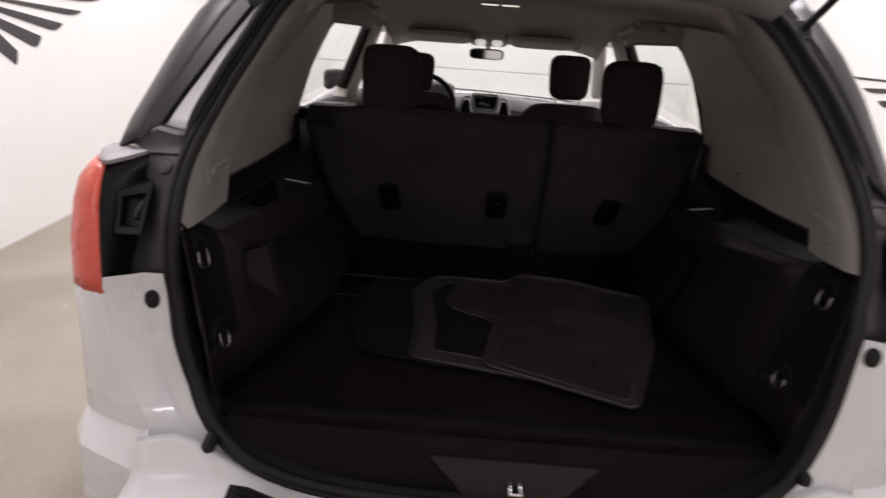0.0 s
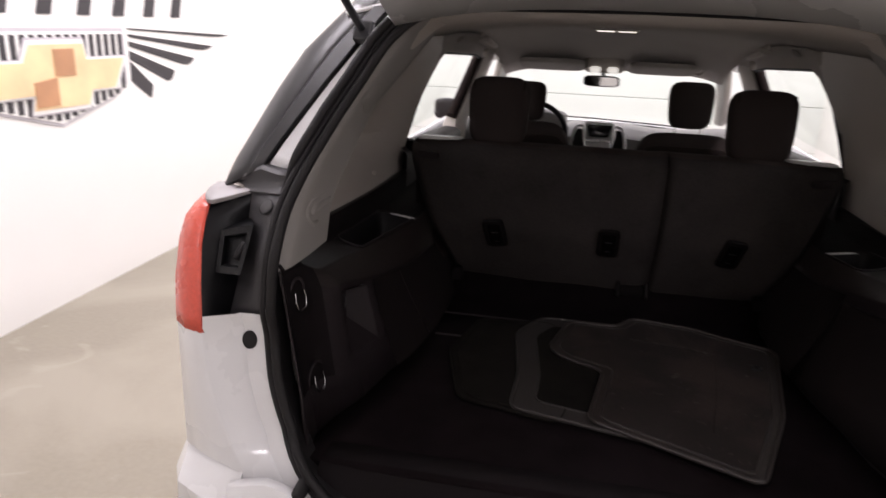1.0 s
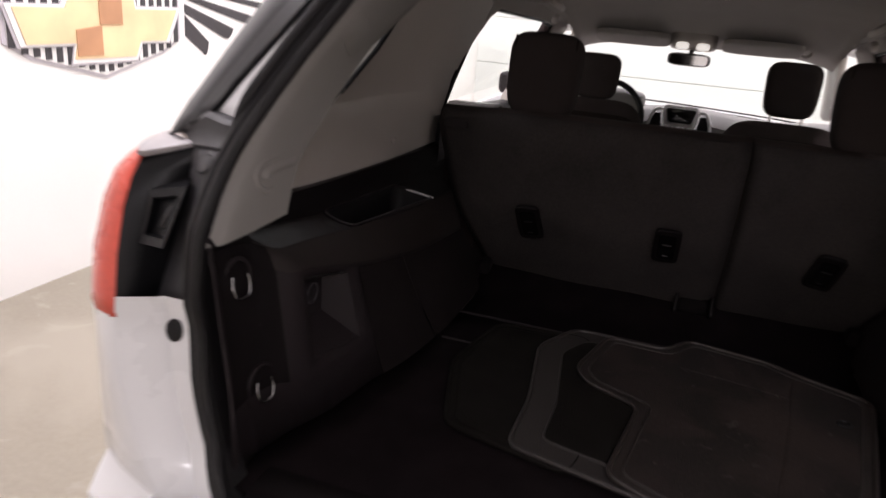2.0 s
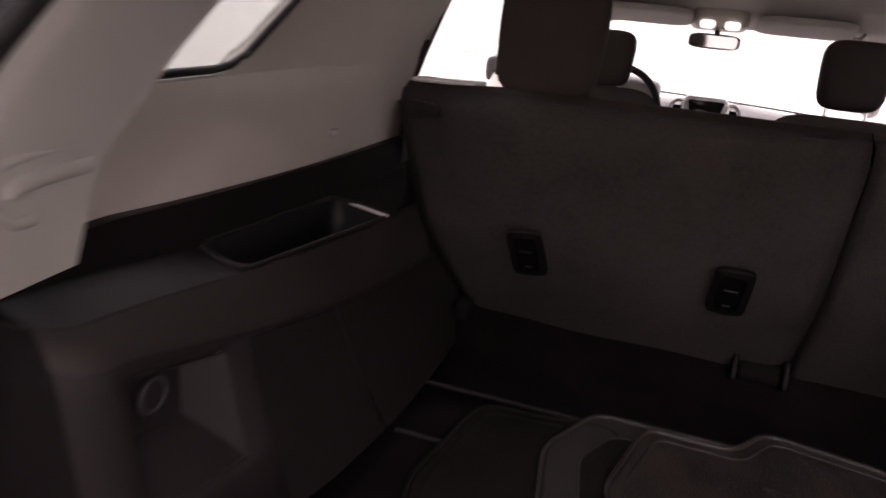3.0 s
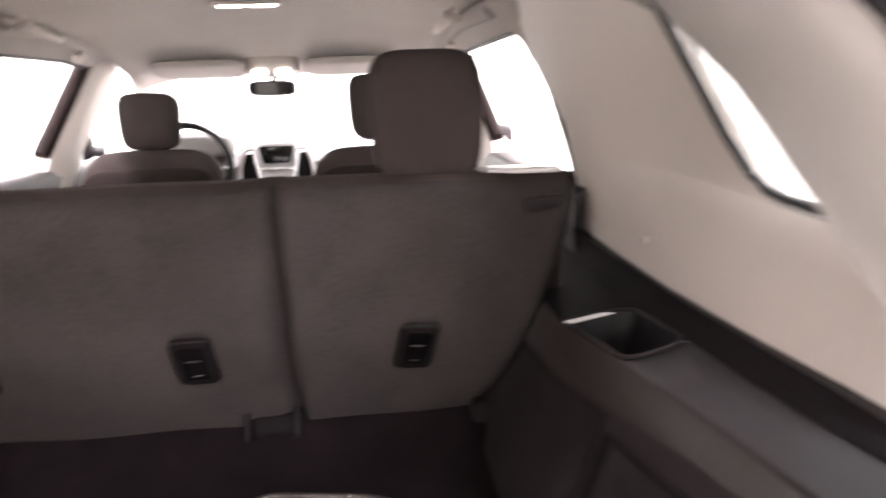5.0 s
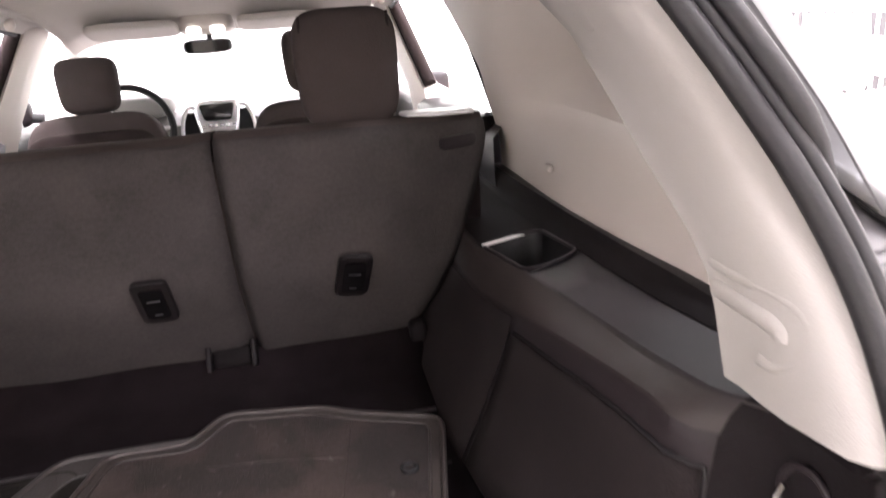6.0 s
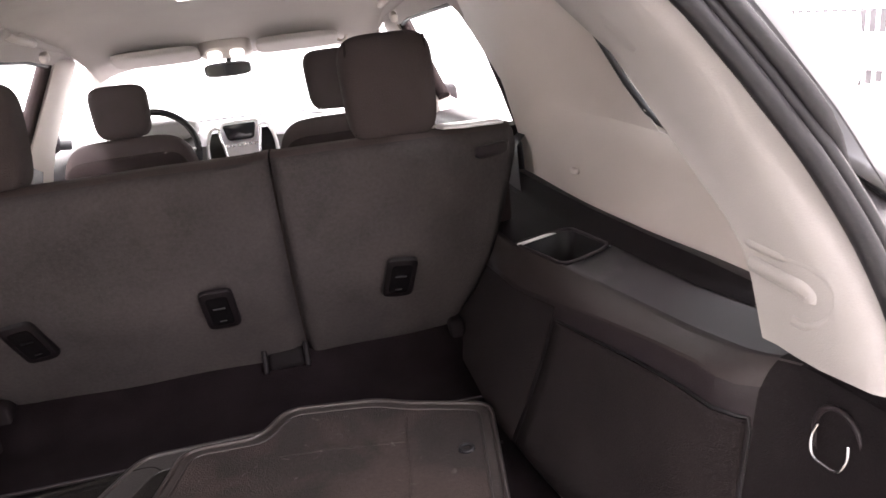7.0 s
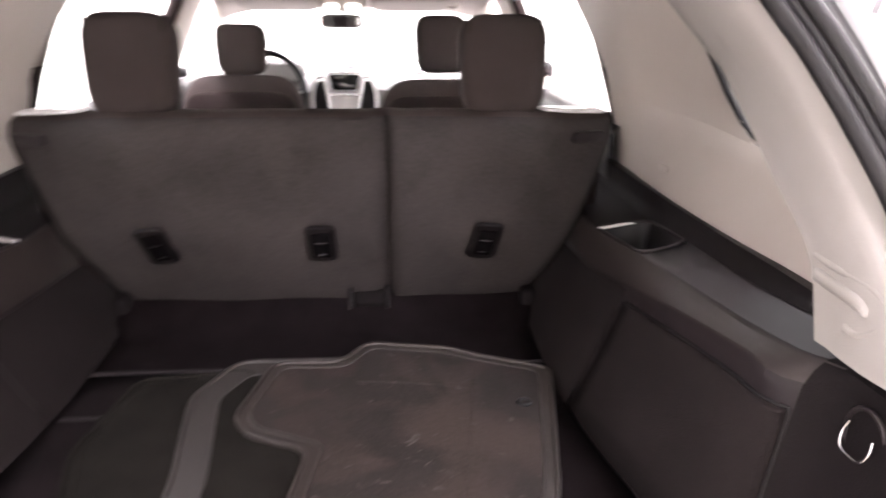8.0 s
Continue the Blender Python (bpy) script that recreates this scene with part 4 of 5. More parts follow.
    for i in range(13):
        z = lerp(zw - 0.010, 1.64, i / 12)
        ya, yb = win_front(z), table([(1.28, 1.44), (1.33, 1.43), (1.505, 1.635), (1.545, 1.74), (1.60, 2.0), (1.65, 2.3)], z)
        rows.append([(s * (quarter_x(ya, z) + 0.03), ya - 0.012, z)] + [(s * quarter_x(lerp(ya, yb, f), z), lerp(ya, yb, f), z) for f in (0.0, 0.15, 0.3, 0.45, 0.6, 0.75, 0.9, 1.0)] + [(s * (quarter_x(yb, z) + 0.03), yb + 0.008, z)])
    cp = part("door_pillar_trim", loft(rows), BEIGE, car, "beige plastic pillar panel between the windows")
    part("clip", rbox((0.012, 0.026, 0.014), pose(s * 0.797, 1.066, 1.160, 0, 0, s * 5), 0.004), BEIGE, cp)
    # side glass and its dark edge
    edge = [(0.36, zw + 0.001), (0.758, zw + 0.001), (0.803, zw + 0.006), (0.838, zw + 0.023)] + [(win_front(z) - 0.006, z) for z in (1.36, 1.42, 1.50, 1.60)]
    part("window_edge", tube([(s * (quarter_x(y, z) + 0.006), y, z) for y, z in edge], 0.007, 8), RUBBER, car)
    part("quarter_glass", loft([[(s * (body_x(z) - 0.03), y, z) for y in (0.30 + 0.6 * (z - 1.26), 1.36)] for z in (1.26, 1.36, 1.46, 1.56, 1.64)]), TINTED, car, "tinted rear side window", solid=0.004)
    # upper door edge, rear door window frame, divider bar, middle and front pillars
    def door_x(z):
        return 0.80 - max(0, z - 1.15) * 0.255
    def sill_z(y, z):
        return z if z < 1.0 else z - table([(1.45, 0.0), (1.75, 0.022), (2.4, 0.058), (3.0, 0.10), (3.65, 0.13)], y)
    part("door_trim", loft([[(s * (door_x(z) + dx), y, sill_z(y, z)) for y in (1.38, 1.55, 1.75, 2.1, 2.5, 2.9, 3.3, 3.65)] for z, dx in ((0.80, -0.02), (1.08, -0.035), (1.17, -0.03), (1.195, 0.0), (1.20, 0.06))]), DARK_TRIM, car, "dark door trim under the windows")
    part("window_frame", tube([(s * (door_x(z) + 0.015), y, z) for y, z in ((1.43, 1.225), (1.425, 1.33), (1.53, 1.43), (1.64, 1.505), (1.75, 1.540), (2.0, 1.530), (2.6, 1.505), (3.0, 1.46), (3.12, 1.43))], 0.009, 8), RUBBER, car)
    top_edge = [(1.60, 1.470, 1.600), (1.66, 1.515, 1.603), (1.76, 1.545, 1.605), (2.0, 1.535, 1.602), (2.3, 1.522, 1.590), (2.6, 1.510, 1.560), (2.85, 1.485, 1.520), (3.12, 1.440, 1.470)]
    part("door_header", loft([[(s * (door_x(z) + dx), y, lerp(z, zt, f)) for f, dx in ((0.0, 0.03), (0.0, 0.004), (0.25, -0.004), (0.6, -0.012), (1.0, -0.03), (1.2, -0.06))] for y, z, zt in top_edge]), HEADLINER, car, "beige trim over the door windows", solid=0.004)
    # rear end of the door's window frame: dark foot, beige upper part, black glazing bar
    bar = [(1.535, 1.19), (1.560, 1.30), (1.600, 1.40), (1.655, 1.49), (1.70, 1.53)]
    part("window_divider", tube([(s * (door_x(z) + 0.030), y, z) for y, z in bar], 0.009, 8), RUBBER, car, "black glazing bar of the door window")
    for name, mat, zs in (("frame_foot", CLOTH_SIDE, (1.17, 1.22, 1.28, 1.335)), ("frame_upper", BEIGE, (1.335, 1.38, 1.43, 1.48, 1.52))):
        rows = [[(s * (door_x(z) + 0.050), 1.40 + max(0, z - 1.33) * 1.1, z), (s * (door_x(z) + 0.040), lerp(1.42, table([(b, a) for a, b in bar], z), 0.5), z), (s * (door_x(z) + 0.034), table([(b, a) for a, b in bar], z), z)] for z in zs]
        part(name, loft(rows), mat, car, solid=0.006)
    part("middle_pillar", loft([[(s * (door_x(z) + dx), lerp(2.39, 2.94, (z - 1.0) / 0.55) + dy, z) for dx, dy in ((0.06, -0.01), (-0.005, 0.0), (-0.035, 0.07), (-0.04, 0.18), (-0.02, 0.27), (0.06, 0.28))] for z in (0.85, 1.0, 1.15, 1.3, 1.45, 1.60)]), BEIGE, car, "beige middle pillar", solid=0.004)
    part("middle_pillar_edge", tube([(s * (door_x(z) + 0.03), lerp(2.39, 2.94, (z - 1.0) / 0.55) - 0.02, z) for z in (1.18, 1.3, 1.42, 1.55)], 0.027, 8), CLOTH_SIDE, car)
    part("front_pillar", tube([(s * 0.62, 3.12, 1.47), (s * 0.68, 3.40, 1.34), (s * 0.74, 3.70, 1.12)], 0.042, 12), BEIGE, car, "beige windscreen pillar")
    part("roof_rail", tube([(s * 0.675, 1.85, 1.61), (s * 0.67, 2.4, 1.600), (s * 0.65, 2.9, 1.545), (s * 0.62, 3.14, 1.47)], 0.032, 10), HEADLINER, car)
    part("side_window", loft([[(s * (body_x(z) - 0.02), y, z) for y in (1.36, 3.65 - 1.5 * max(0, z - 1.2))] for z in (1.18, 1.32, 1.46, 1.60)]), GLASS, car, "clear side window", solid=0.004).visible_shadow = False
    # grab handle with its dark end, belt guide
    hb = bmesh.new()
    tube(spline([(s * 0.600, 2.04, 1.615), (s * 0.570, 2.05, 1.582), (s * 0.560, 2.13, 1.568), (s * 0.565, 2.21, 1.562), (s * 0.600, 2.225, 1.590)], 4), 0.012, 8, bm=hb)
    part("grab_handle", hb, BEIGE, car)
    part("belt_guide", rbox((0.03, 0.05, 0.035), pose(s * 0.66, 2.60, 1.515, 20, 0, 0), 0.010), BEIGE, car)
    part("coat_hook", rbox((0.05, 0.035, 0.022), pose(s * 0.585, 2.02, 1.592, 0, s * 25, 0), 0.008), HEADLINER, car)
    part("visor_bracket", tube([(s * 0.47 + 0.024 * math.cos(a), 3.02, 1.458 + 0.022 * math.sin(a)) for a in [k * math.pi / 8 for k in range(16)]], 0.008, 8, True), BEIGE, car)
    part("door_mirror", cushion(0.17, 0.09, 0.13, 0.5, pose(s * 0.99, 3.30 if s < 0 else 3.45, 1.135 if s < 0 else 1.08)), DARK_TRIM, car, "black door mirror")
    part("mirror_arm", tube([(s * 0.86, 3.32 if s < 0 else 3.46, 1.10 if s < 0 else 1.06), (s * 0.93, 3.31 if s < 0 else 3.46, 1.11 if s < 0 else 1.07)], 0.026, 10), BLACK_TRIM, car)
    part("sun_visor", cushion(0.36, 0.18, 0.034, 0.4, pose(s * 0.30 - 0.03, 2.96, 1.458, -17, 0, 0)), HEADLINER, car, "pale cloth sun visor")

# headliner
rows = []
for i in range(21):
    y = lerp(0.47, 3.12, i / 20)
    zc = table([(0.47, 1.695), (0.60, 1.672), (0.9, 1.668), (1.4, 1.674), (2.0, 1.676), (2.4, 1.658), (2.72, 1.606), (2.95, 1.520), (3.12, 1.440)], y)
    w = table([(0.47, 0.56), (1.0, 0.64), (1.9, 0.68), (3.0, 0.62)], y)
    rows.append([(f * w, y + (0.06 * f * f if i == 0 else 0), zc - 0.055 * abs(f) ** 5) for f in [-1 + k / 12 for k in range(25)]])
part("headliner", loft(rows), HEADLINER, car, "beige cloth headliner", solid=0.01)
hs = [p for p in ring(-0.004, -0.006) if p.z > 1.60]
hs.sort(key=lambda p: p.x)
part("header_trim", loft([hs, [p + Vector((0, 0.03, -0.012)) for p in hs], [Vector((p.x * 0.97, p.y + 0.12, p.z - 0.030)) for p in hs], [Vector((p.x * 0.97, p.y + 0.20, p.z - 0.020)) for p in hs]]), BEIGE, car, "beige header panel over the tailgate opening")
dome = part("dome_lamp", prism(rounded([(-0.10, -0.045), (0.10, -0.045), (0.10, 0.045), (-0.10, 0.045)], 0.02), 0.012, pose(-0.015, 2.22, 1.649), r=0.004), BEIGE, car, "lit dome lamp over the rear seats")
for sx in (-0.048, 0.048):
    part("lamp_lens", prism(rounded([(sx - 0.038, -0.026), (sx + 0.038, -0.026), (sx + 0.038, 0.026), (sx - 0.038, 0.026)], 0.012), 0.006, pose(-0.015, 2.22, 1.6445)), GLOW, dome, "lit lamp lens")
console = part("roof_console", cushion(0.225, 0.19, 0.085, 0.35, pose(-0.042, 3.050, 1.462, -6, 0, 0)), BEIGE, car, "beige overhead console")
for sx in (-0.090, 0.006):
    part("lamp_lens", cushion(0.060, 0.034, 0.034, 0.6, pose(sx, 2.955, 1.440, -6, 0, 0)), MAP_GLOW, console, "lit map lamp")
part("windscreen", loft([[(f * lerp(0.62, 0.74, g), lerp(3.08, 3.72, g) - 0.05 * f * f, lerp(1.47, 1.09, g) + 0.02 * math.sin(g * 3.14)) for f in [-1 + k / 6 for k in range(13)]] for g in [k / 8 for k in range(9)]]), GLASS, car, "clear windscreen", solid=0.005).visible_shadow = False



# ---- seats ----


def seat_y(z):
    return table([(0.70, 1.245), (0.737, 1.232), (0.99, 1.070), (1.20, 1.022), (1.30, 1.012)], z)


def seat_edge(z):
    return table([(0.74, 0.495), (0.77, 0.510), (0.85, 0.547), (0.95, 0.592), (1.05, 0.634), (1.15, 0.668), (1.22, 0.686), (1.30, 0.688)], z)


def rear_seat(x0, x1, label, slots, headrest_x, outer):
    """One part of the split rear seat, seen from behind; outer: -1 or 1, the side by the wheel arch."""
    ob = thing("split_bench_seat", label, "car seat", "rear seats")
    rows = []
    nz, nx = 18, 22
    zt_in, zt_out = 1.280, 1.256

    def back(f, z):
        e = seat_edge(z)
        a = max(x0, -e) if outer < 0 else x0
        b = min(x1, e) if outer > 0 else x1
        x = lerp(a, b, f)
        wing = 0.095 * smoothstep(0.42, 0.69, abs(x)) * smoothstep(0.80, 1.25, z)
        return Vector((x, seat_y(z) + wing + 0.004 * math.sin(x * 19) * math.sin(z * 23), z))
    for i in range(nz + 1):
        g = i / nz
        row = []
        for k in range(nx + 1):
            f = k / nx
            # soft side edges
            x_mid = lerp(x0, x1, f)
            zt = lerp(zt_in, zt_out, smoothstep(0.40, 0.70, abs(x_mid)))
            z = lerp(lerp(0.737, 0.770, smoothstep(0.25, 0.50, abs(x_mid))), zt, g)
            p = back(f, z)
            roll = 0.018 * (max(0, 1 - f * nx / 1.5) ** 2 + max(0, 1 - (1 - f) * nx / 1.5) ** 2) + 0.020 * max(0, 1 - (1 - g) * nz / 1.5) ** 2
            row.append(p + Vector((0, roll, 0)))
        rows.append(row)
    tops = rows[-1]
    rim = [[p + Vector((0, -0.002, -0.004)) for p in tops]]
    rows.append([p + Vector((0, 0.035, 0.010)) for p in tops])
    rows.append([p + Vector((0, 0.110, 0.004)) for p in tops])
    rows.append([p + Vector((0, 0.135, -0.030)) for p in tops])
    rows.append([p + Vector((0, 0.150, -0.25)) for p in tops])
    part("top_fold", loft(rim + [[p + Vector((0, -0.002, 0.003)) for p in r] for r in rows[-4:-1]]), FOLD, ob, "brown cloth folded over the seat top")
    bm = loft(rows)
    part("backrest", bm, SEAT_BACK, ob, "dark grey carpeted seat back", solid=0.02)
    for sx, turn in slots:
        base = pose(sx, seat_y(0.99) - 0.006, 0.99, 90 + 30, 0, 0) @ pose(0, 0, 0, 0, 0, turn)
        bez = part("anchor_bezel", prism(rounded([(-0.034, -0.060), (0.034, -0.060), (0.034, 0.060), (-0.034, 0.060)], 0.016), 0.010, base, r=0.003), BEZEL, ob, "black plastic child-seat anchor bezel")
        # flat plate on the bezel, coloured as the shade of a hollow
        part("anchor_cup", prism(rounded([(-0.022, -0.044), (0.022, -0.044), (0.022, 0.044), (-0.022, 0.044)], 0.010), 0.002, base @ pose(0, 0, 0.0095)), RECESS_SHADE, bez, "flat black plate for the shaded recess of the bezel", smooth=False)
        part("anchor_bar", tube([base @ Vector((-0.012, 0.010, 0.012)), base @ Vector((0.012, 0.010, 0.012))], 0.0022, 8), STEEL, bez, "steel anchor bar")
        part("anchor_tab", tube([base @ Vector((-0.007, -0.032, 0.012)), base @ Vector((0.007, -0.032, 0.012))], 0.0018, 8), STEEL, bez)
    if outer > 0:
        # dark bar added behind the narrow gap to give it its shade
        part("gap_shade", tube([(x0 - 0.002, seat_y(z) + 0.035, z) for z in (0.74, 0.85, 0.99, 1.12, 1.25)], 0.014, 8), CLOTH_SIDE, ob, "dark bar for the shade between the seat halves")
    # release handle recess near the top outer corner
    mx = outer * 0.615
    part("release_handle", prism(rounded([(-0.042, -0.013), (0.042, -0.013), (0.042, 0.013), (-0.042, 0.013)], 0.011), 0.008, pose(mx, seat_y(1.235) + 0.064, 1.232, 90 + 8, 0, outer * 22), r=0.002), DARK_TRIM, ob, "dark seat release handle")
    # thin latch cover whose silver colour carries the highlight at the seat's top corner
    part("latch_highlight", rbox((0.15, 0.05, 0.010), pose(outer * 0.590, 1.150, 1.281, 0, outer * 3, outer * 12), 0.006), SILVER, ob, "latch cover, silver for the highlight on the seat top")
    # headrest on two posts
    hr = part("headrest", cushion(0.196, 0.110, 0.222, 0.46, pose(headrest_x, 1.128, 1.384, -8, 0, 0), taper=0.045), CLOTH, ob, "dark brown cloth headrest", sub=1)
    for dx in (-0.094, 0.094):
        part("side_seam", tube([(headrest_x + dx * 0.86, 1.088 + 0.008 * g, 1.30 + 0.185 * g) for g in [k / 8 for k in range(9)]], 0.003, 6), CLOTH_SIDE, hr)
    for dx in (-0.055, 0.055):
        part("headrest_post", tube([(headrest_x + dx, 1.115, 1.25), (headrest_x + dx, 1.122, 1.31)], 0.006, 8), CHROME, hr, "chrome headrest post")
        part("post_sleeve", rbox((0.034, 0.034, 0.012), pose(headrest_x + dx, 1.112, 1.298), 0.004), SILVER, hr)
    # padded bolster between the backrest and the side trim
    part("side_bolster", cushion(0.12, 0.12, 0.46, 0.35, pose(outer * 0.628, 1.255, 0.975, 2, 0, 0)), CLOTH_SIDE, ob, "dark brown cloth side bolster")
    part("recliner_cover", cushion(0.04, 0.07, 0.085, 0.5, pose(outer * 0.515, 1.19, 0.775)), SILL, ob, "black recliner cover")
    return ob


rear_seat(-0.688, 0.1535, "dark grey carpet-backed wide part of the split rear seat", ((-0.372, 9), (0.0, 0)), -0.392, -1)
rear_seat(0.1575, 0.688, "dark grey carpet-backed narrow part of the split rear seat", ((0.382, -9),), 0.418, 1)
hinge = tagged(part("seat_hinge", rbox((0.088, 0.045, 0.050), pose(0.103, 1.196, 0.784, -30, 0, 0), 0.014), HINGE), "dark grey plastic hinge cover between the seats", "hinge cover")
part("hinge_ear", rbox((0.012, 0.055, 0.060), pose(0.055, 1.190, 0.788, -30, 0, 0), 0.004), BEZEL, hinge)
part("hinge_ear", rbox((0.012, 0.055, 0.060), pose(0.151, 1.190, 0.788, -30, 0, 0), 0.004), BEZEL, hinge)


def front_seat(x, y, lift):
    ob = thing("front_seat", "dark brown cloth front seat with an adjustable headrest", "car seat", "front seats", at=(x, y, 0.5))
    part("backrest", cushion(0.53, 0.17, 0.70, 0.38, pose(0, 0.02, 0.345, -12, 0, 0), taper=-0.10), CLOTH, ob, sub=1)
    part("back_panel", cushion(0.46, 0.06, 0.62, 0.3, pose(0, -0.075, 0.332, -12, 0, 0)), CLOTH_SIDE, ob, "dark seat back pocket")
    part("cushion", cushion(0.50, 0.52, 0.16, 0.4, pose(0, 0.30, 0.02)), CLOTH, ob)
    hr = part("headrest", cushion(0.206, 0.095, 0.200 + 0.6 * lift, 0.44, pose(0, 0.085, 0.788 + lift, -8, 0, 0), taper=0.05), CLOTH, ob, "dark cloth headrest", sub=1)
    for dx in (-0.06, 0.06):
        part("headrest_post", tube([(dx, 0.070, 0.64), (dx, 0.082, 0.75 + lift)], 0.006, 8), CHROME, hr, "chrome headrest post")
    part("seat_base", rbox((0.44, 0.46, 0.12), pose(0, 0.26, -0.10), 0.02), RUBBER, ob)
    return ob


front_seat(-0.428, 2.44, 0.0)
front_seat(0.372, 2.31, 0.034)

# ---- dashboard, steering wheel, mirror ----
dash = thing("dashboard", "dark grey dashboard with a silver control panel", "dashboard")
rows = []
for y, z, dx in ((3.70, 1.060, 0.0), (3.40, 1.095, 0.0), (3.12, 1.120, 0.0), (2.96, 1.115, 0.02), (2.89, 1.07, 0.03), (2.92, 0.95, 0.03), (3.01, 0.70, 0.03)):
    rows.append([(f * (0.75 - dx), y + 0.05 * f * f, z + 0.012 * math.cos(f * 6) - 0.01 * abs(f)) for f in [-1 + k / 12 for k in range(25)]])
part("dash_top", loft(rows), DASH, dash, "dark grey dashboard top", solid=0.01)
part("cluster_hood", cushion(0.36, 0.20, 0.10, 0.55, pose(-0.40, 2.98, 1.150, 0, 0, 0)), DASH, dash)
stack = part("control_panel", rbox((0.175, 0.05, 0.26), pose(-0.038, 2.860, 1.035, -16, 0, 0), 0.02), SILVER, dash, "silver control panel")
part("screen", prism(rounded([(-0.050, -0.031), (0.050, -0.031), (0.066, 0.031), (-0.066, 0.031)], 0.012), 0.012, pose(-0.037, 2.830, 1.116, 74, 0, 0) @ Matrix.Scale(1.09, 4), r=0.003), SCREEN, stack, "black display screen")
for i in range(6):
    part("button", rbox((0.016, 0.010, 0.012), pose(-0.098 + 0.024 * i, 2.822, 1.062, -16, 0, 0), 0.003), CHROME, stack)
part("lower_panel", prism(rounded([(-0.062, -0.05), (0.062, -0.05), (0.066, 0.03), (-0.066, 0.03)], 0.012), 0.006, pose(-0.038, 2.833, 1.005, 74, 0, 0) @ Matrix.Scale(1.09, 4), r=0.002), SILVER, stack)
mv = pose(-0.038, 2.823, 1.075, 74, 0, 0) @ Matrix.Scale(1.09, 4)
for s in (-1, 1):
    leg = spline([(s * 0.080, 0.056, 0), (s * 0.076, 0.02, 0), (s * 0.064, -0.05, 0), (s * 0.052, -0.12, 0)], 4)
    part("panel_leg", tube([mv @ Vector((p.x, p.y, 0.002)) for p in leg], 0.011, 10, flat=0.7), CHROME, stack, "bright silver leg of the control panel")
    arch = spline([(s * 0.078, 0.056, 0), (s * 0.094, 0.064, 0), (s * 0.114, 0.052, 0), (s * 0.130, 0.01, 0), (s * 0.136, -0.05, 0), (s * 0.126, -0.12, 0)], 5)
    vent = part("air_vent", tube([mv @ Vector((p.x, p.y, 0)) for p in arch], 0.0105, 10, flat=0.7), SILVER, stack, "silver-framed air vent")
    part("vent_grille", prism([(s * 0.060, -0.12), (s * 0.124, -0.12), (s * 0.128, 0.0), (s * 0.110, 0.045), (s * 0.084, 0.045)][::s], 0.004, mv @ pose(0, 0, -0.006)), SCREEN, vent, "dark vent opening")
part("defrost_strip", tube(spline([(-0.70, 3.56, 1.085), (-0.40, 3.60, 1.097), (-0.1, 3.62, 1.094), (0.2, 3.61, 1.084), (0.45, 3.60, 1.074), (0.70, 3.56, 1.060)], 5), 0.008, 8, flat=0.6), RUBBER, dash, "black strip at the foot of the windscreen")
wheel = thing("steering_wheel", "black steering wheel with silver spokes", "steering wheel")
mw = pose(-0.402, 2.80, 1.075, 66, 0, 0)
part("wheel_rim", tube([mw @ Vector((0.185 * math.cos(a), 0.185 * math.sin(a), 0)) for a in [k * math.pi / 24 for k in range(48)]], 0.0145, 10, True), RUBBER, wheel)
part("hub", cushion(0.15, 0.12, 0.05, 0.6, mw), GREY_PLASTIC, wheel)
for a in (0, 180, 250, 290):
    c, q = math.cos(radians(a)), math.sin(radians(a))
    part("spoke", tube([mw @ Vector((0.06 * c, 0.06 * q, 0)), mw @ Vector((0.18 * c, 0.18 * q, 0))], 0.013, 8, flat=0.6), SILVER, wheel, "silver spoke")
mir = thing("rear_view_mirror", "black rear-view mirror under the overhead console", "mirror")
part("mirror_shell", cushion(0.205, 0.035, 0.062, 0.5, pose(-0.050, 3.01, 1.374, -1.5, 0, -4)), BLACK_TRIM, mir)
part("mirror_glass", prism(rounded([(-0.090, -0.023), (0.090, -0.023), (0.090, 0.023), (-0.090, 0.023)], 0.018), 0.003, pose(-0.051, 2.9915, 1.374, 88.5, 0, -4)), MIRROR, mir, "mirror glass")
part("mirror_stem", tube([(-0.045, 3.02, 1.38), (-0.040, 3.10, 1.45)], 0.012, 8), BLACK_TRIM, mir)

# ---- floor mats lying in the cargo bay ----


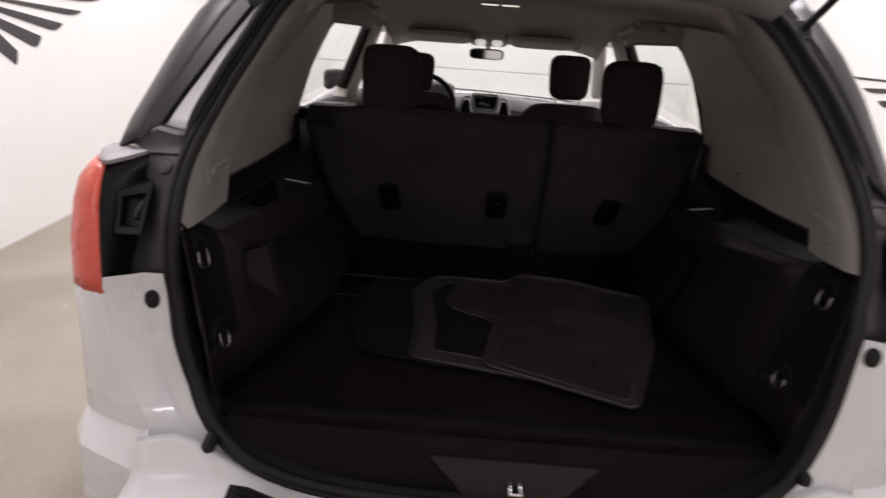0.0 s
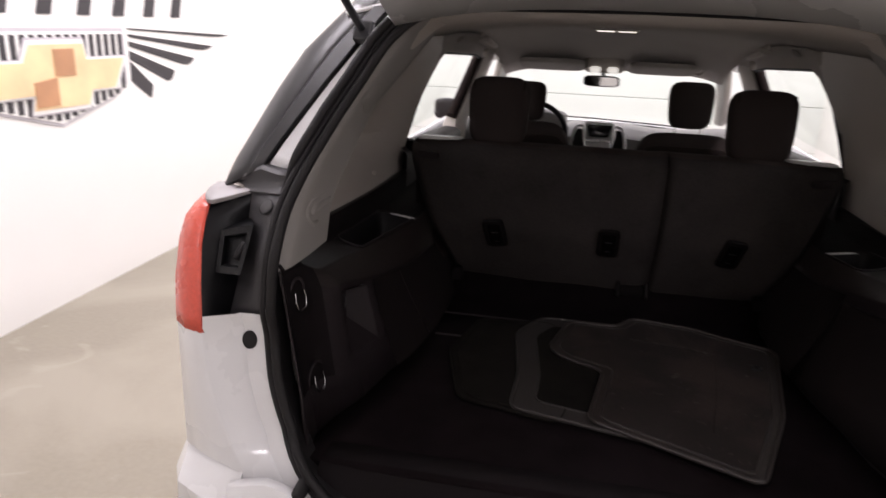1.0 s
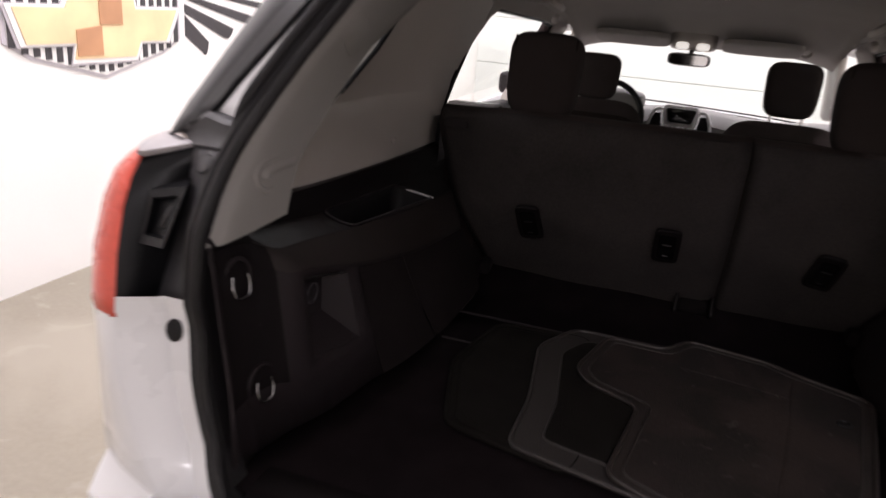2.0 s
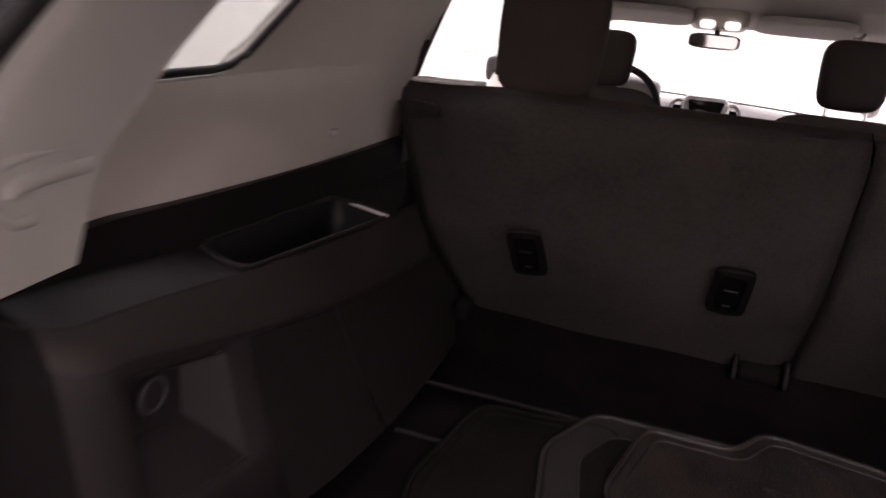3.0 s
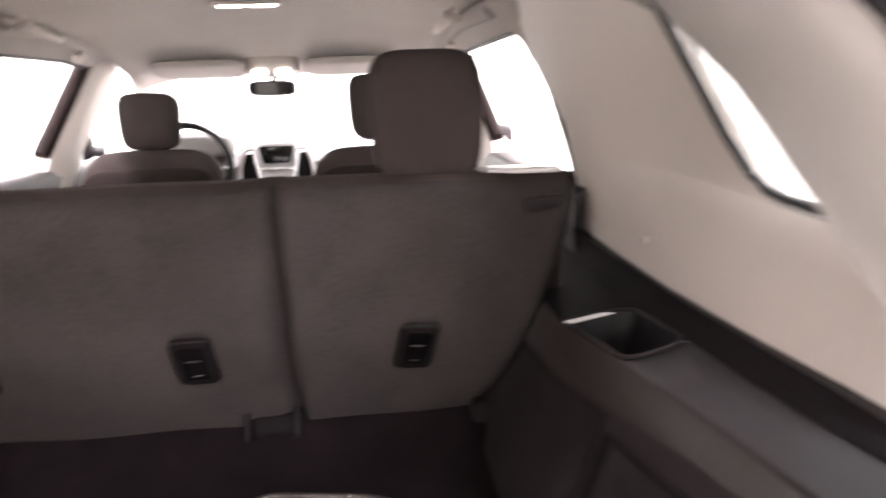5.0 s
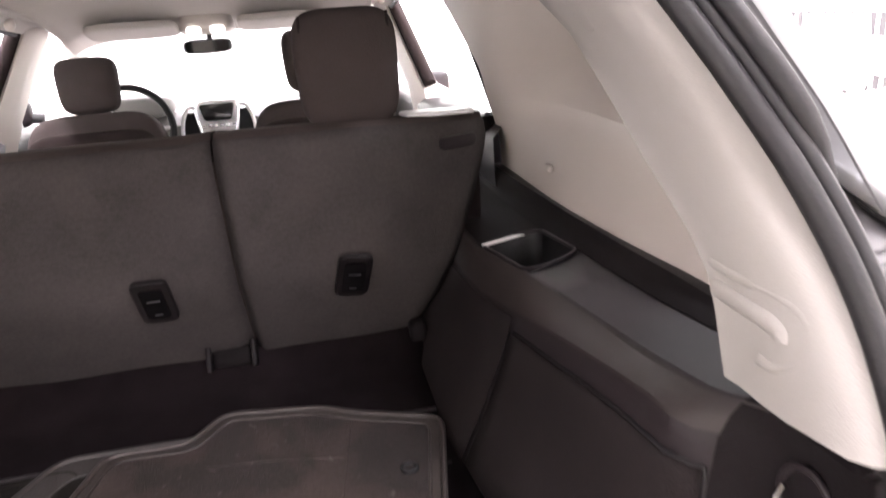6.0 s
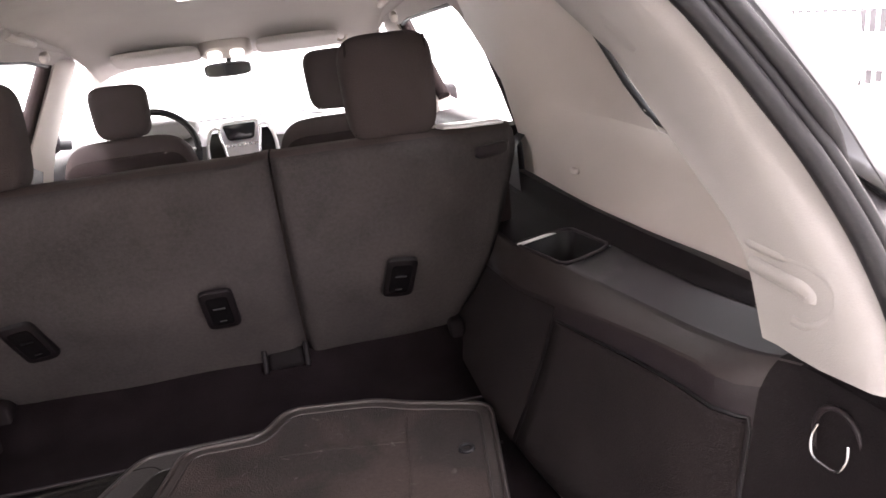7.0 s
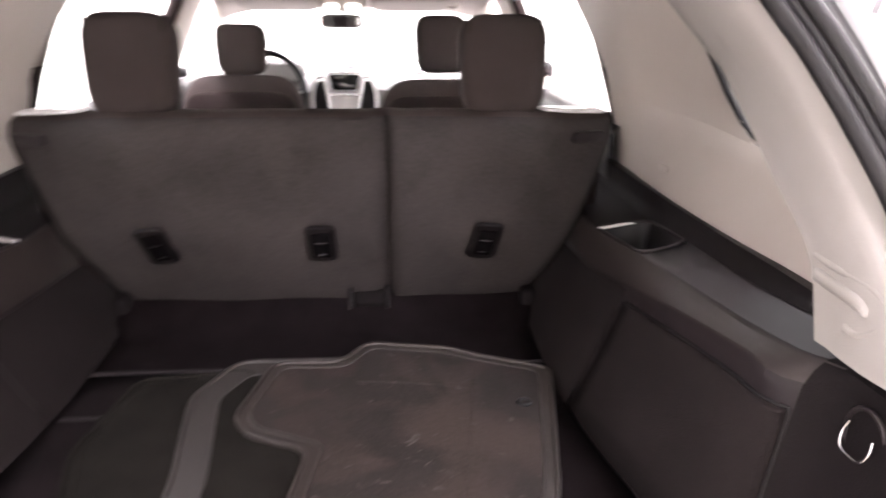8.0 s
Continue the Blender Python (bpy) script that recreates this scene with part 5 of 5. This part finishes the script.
def floor_mat(outline, z, label, inset, carpet, mats=(MAT_RUBBER, MAT_CARPET), tilt=(0, 0)):
    ob = thing("floor_mat", label, "floor mat", "stacked floor mats", at=(0, 0, z))
    ob.rotation_euler = (radians(tilt[0]), radians(tilt[1]), 0)
    poly = rounded(outline, 0.035, 5)
    part("mat_base", prism(poly, 0.006, r=0.002), mats[0], ob, smooth=False)
    n, shrunk = len(outline), []
    for i in range(n):
        a, b, c = Vector(outline[i - 1]), Vector(outline[i]), Vector(outline[(i + 1) % n])
        u, v = (b - a).normalized(), (c - b).normalized()
        nu, nv = Vector((-u.y, u.x)), Vector((-v.y, v.x))
        shrunk.append(b + (nu + nv) * (inset / max(0.4, 1 + nu.dot(nv))))
    off = rounded([(p.x, p.y) for p in shrunk], 0.025, 5)
    part("raised_rim", tube([(x, y, 0.0070) for x, y in poly], 0.0052, 8, True), mats[0], ob)
    part("inner_ridge", tube([(x, y, 0.0072) for x, y in off], 0.0028, 8, True), mats[0], ob)
    part("carpet_field", prism(off, 0.0082), mats[1], ob, carpet, smooth=False)
    return ob


floor_mat([(-0.36, 0.36), (-0.10, 0.30), (-0.05, 0.60), (-0.15, 0.895), (-0.385, 0.87), (-0.43, 0.62)], ZF + 0.003, "dark carpeted floor mat at the bottom of the pile", 0.02, "dark mat carpet", (MAT_DARK, MAT_DARK))
floor_mat([(-0.225, 0.335), (0.12, 0.26), (0.16, 0.925), (-0.185, 0.925), (-0.255, 0.785), (-0.222, 0.52)], ZF + 0.0085, "dark grey rubber-edged floor mat in the pile", 0.058, "worn dark carpet", (MAT_RIM, MAT_DARK))
top = floor_mat([(-0.035, 0.312), (0.330, 0.145), (0.435, 0.45), (0.506, 0.848), (0.345, 0.915), (0.290, 0.950), (0.100, 0.985), (0.045, 0.900), (-0.100, 0.905), (-0.150, 0.700), (-0.118, 0.640), (0.004, 0.585)], ZF + 0.016, "grey-brown worn floor mat on top of the pile", 0.024, "brown stained worn carpet")
for line in ([(0.335, 0.860), (0.315, 0.70), (0.285, 0.50), (0.255, 0.33)], [(0.085, 0.815), (0.20, 0.800), (0.325, 0.775)]):
    part("ridge", tube([(p.x, p.y, 0.0085) for p in spline([(x, y, 0) for x, y in line], 5)], 0.0022, 6), MAT_CARPET, top)
part("fixing_hole", tube([(0.424 + 0.012 * math.cos(a), 0.712 + 0.012 * math.sin(a), 0.010) for a in [k * math.pi / 10 for k in range(20)]], 0.004, 8, True), RUBBER, top, "round fixing eyelet")
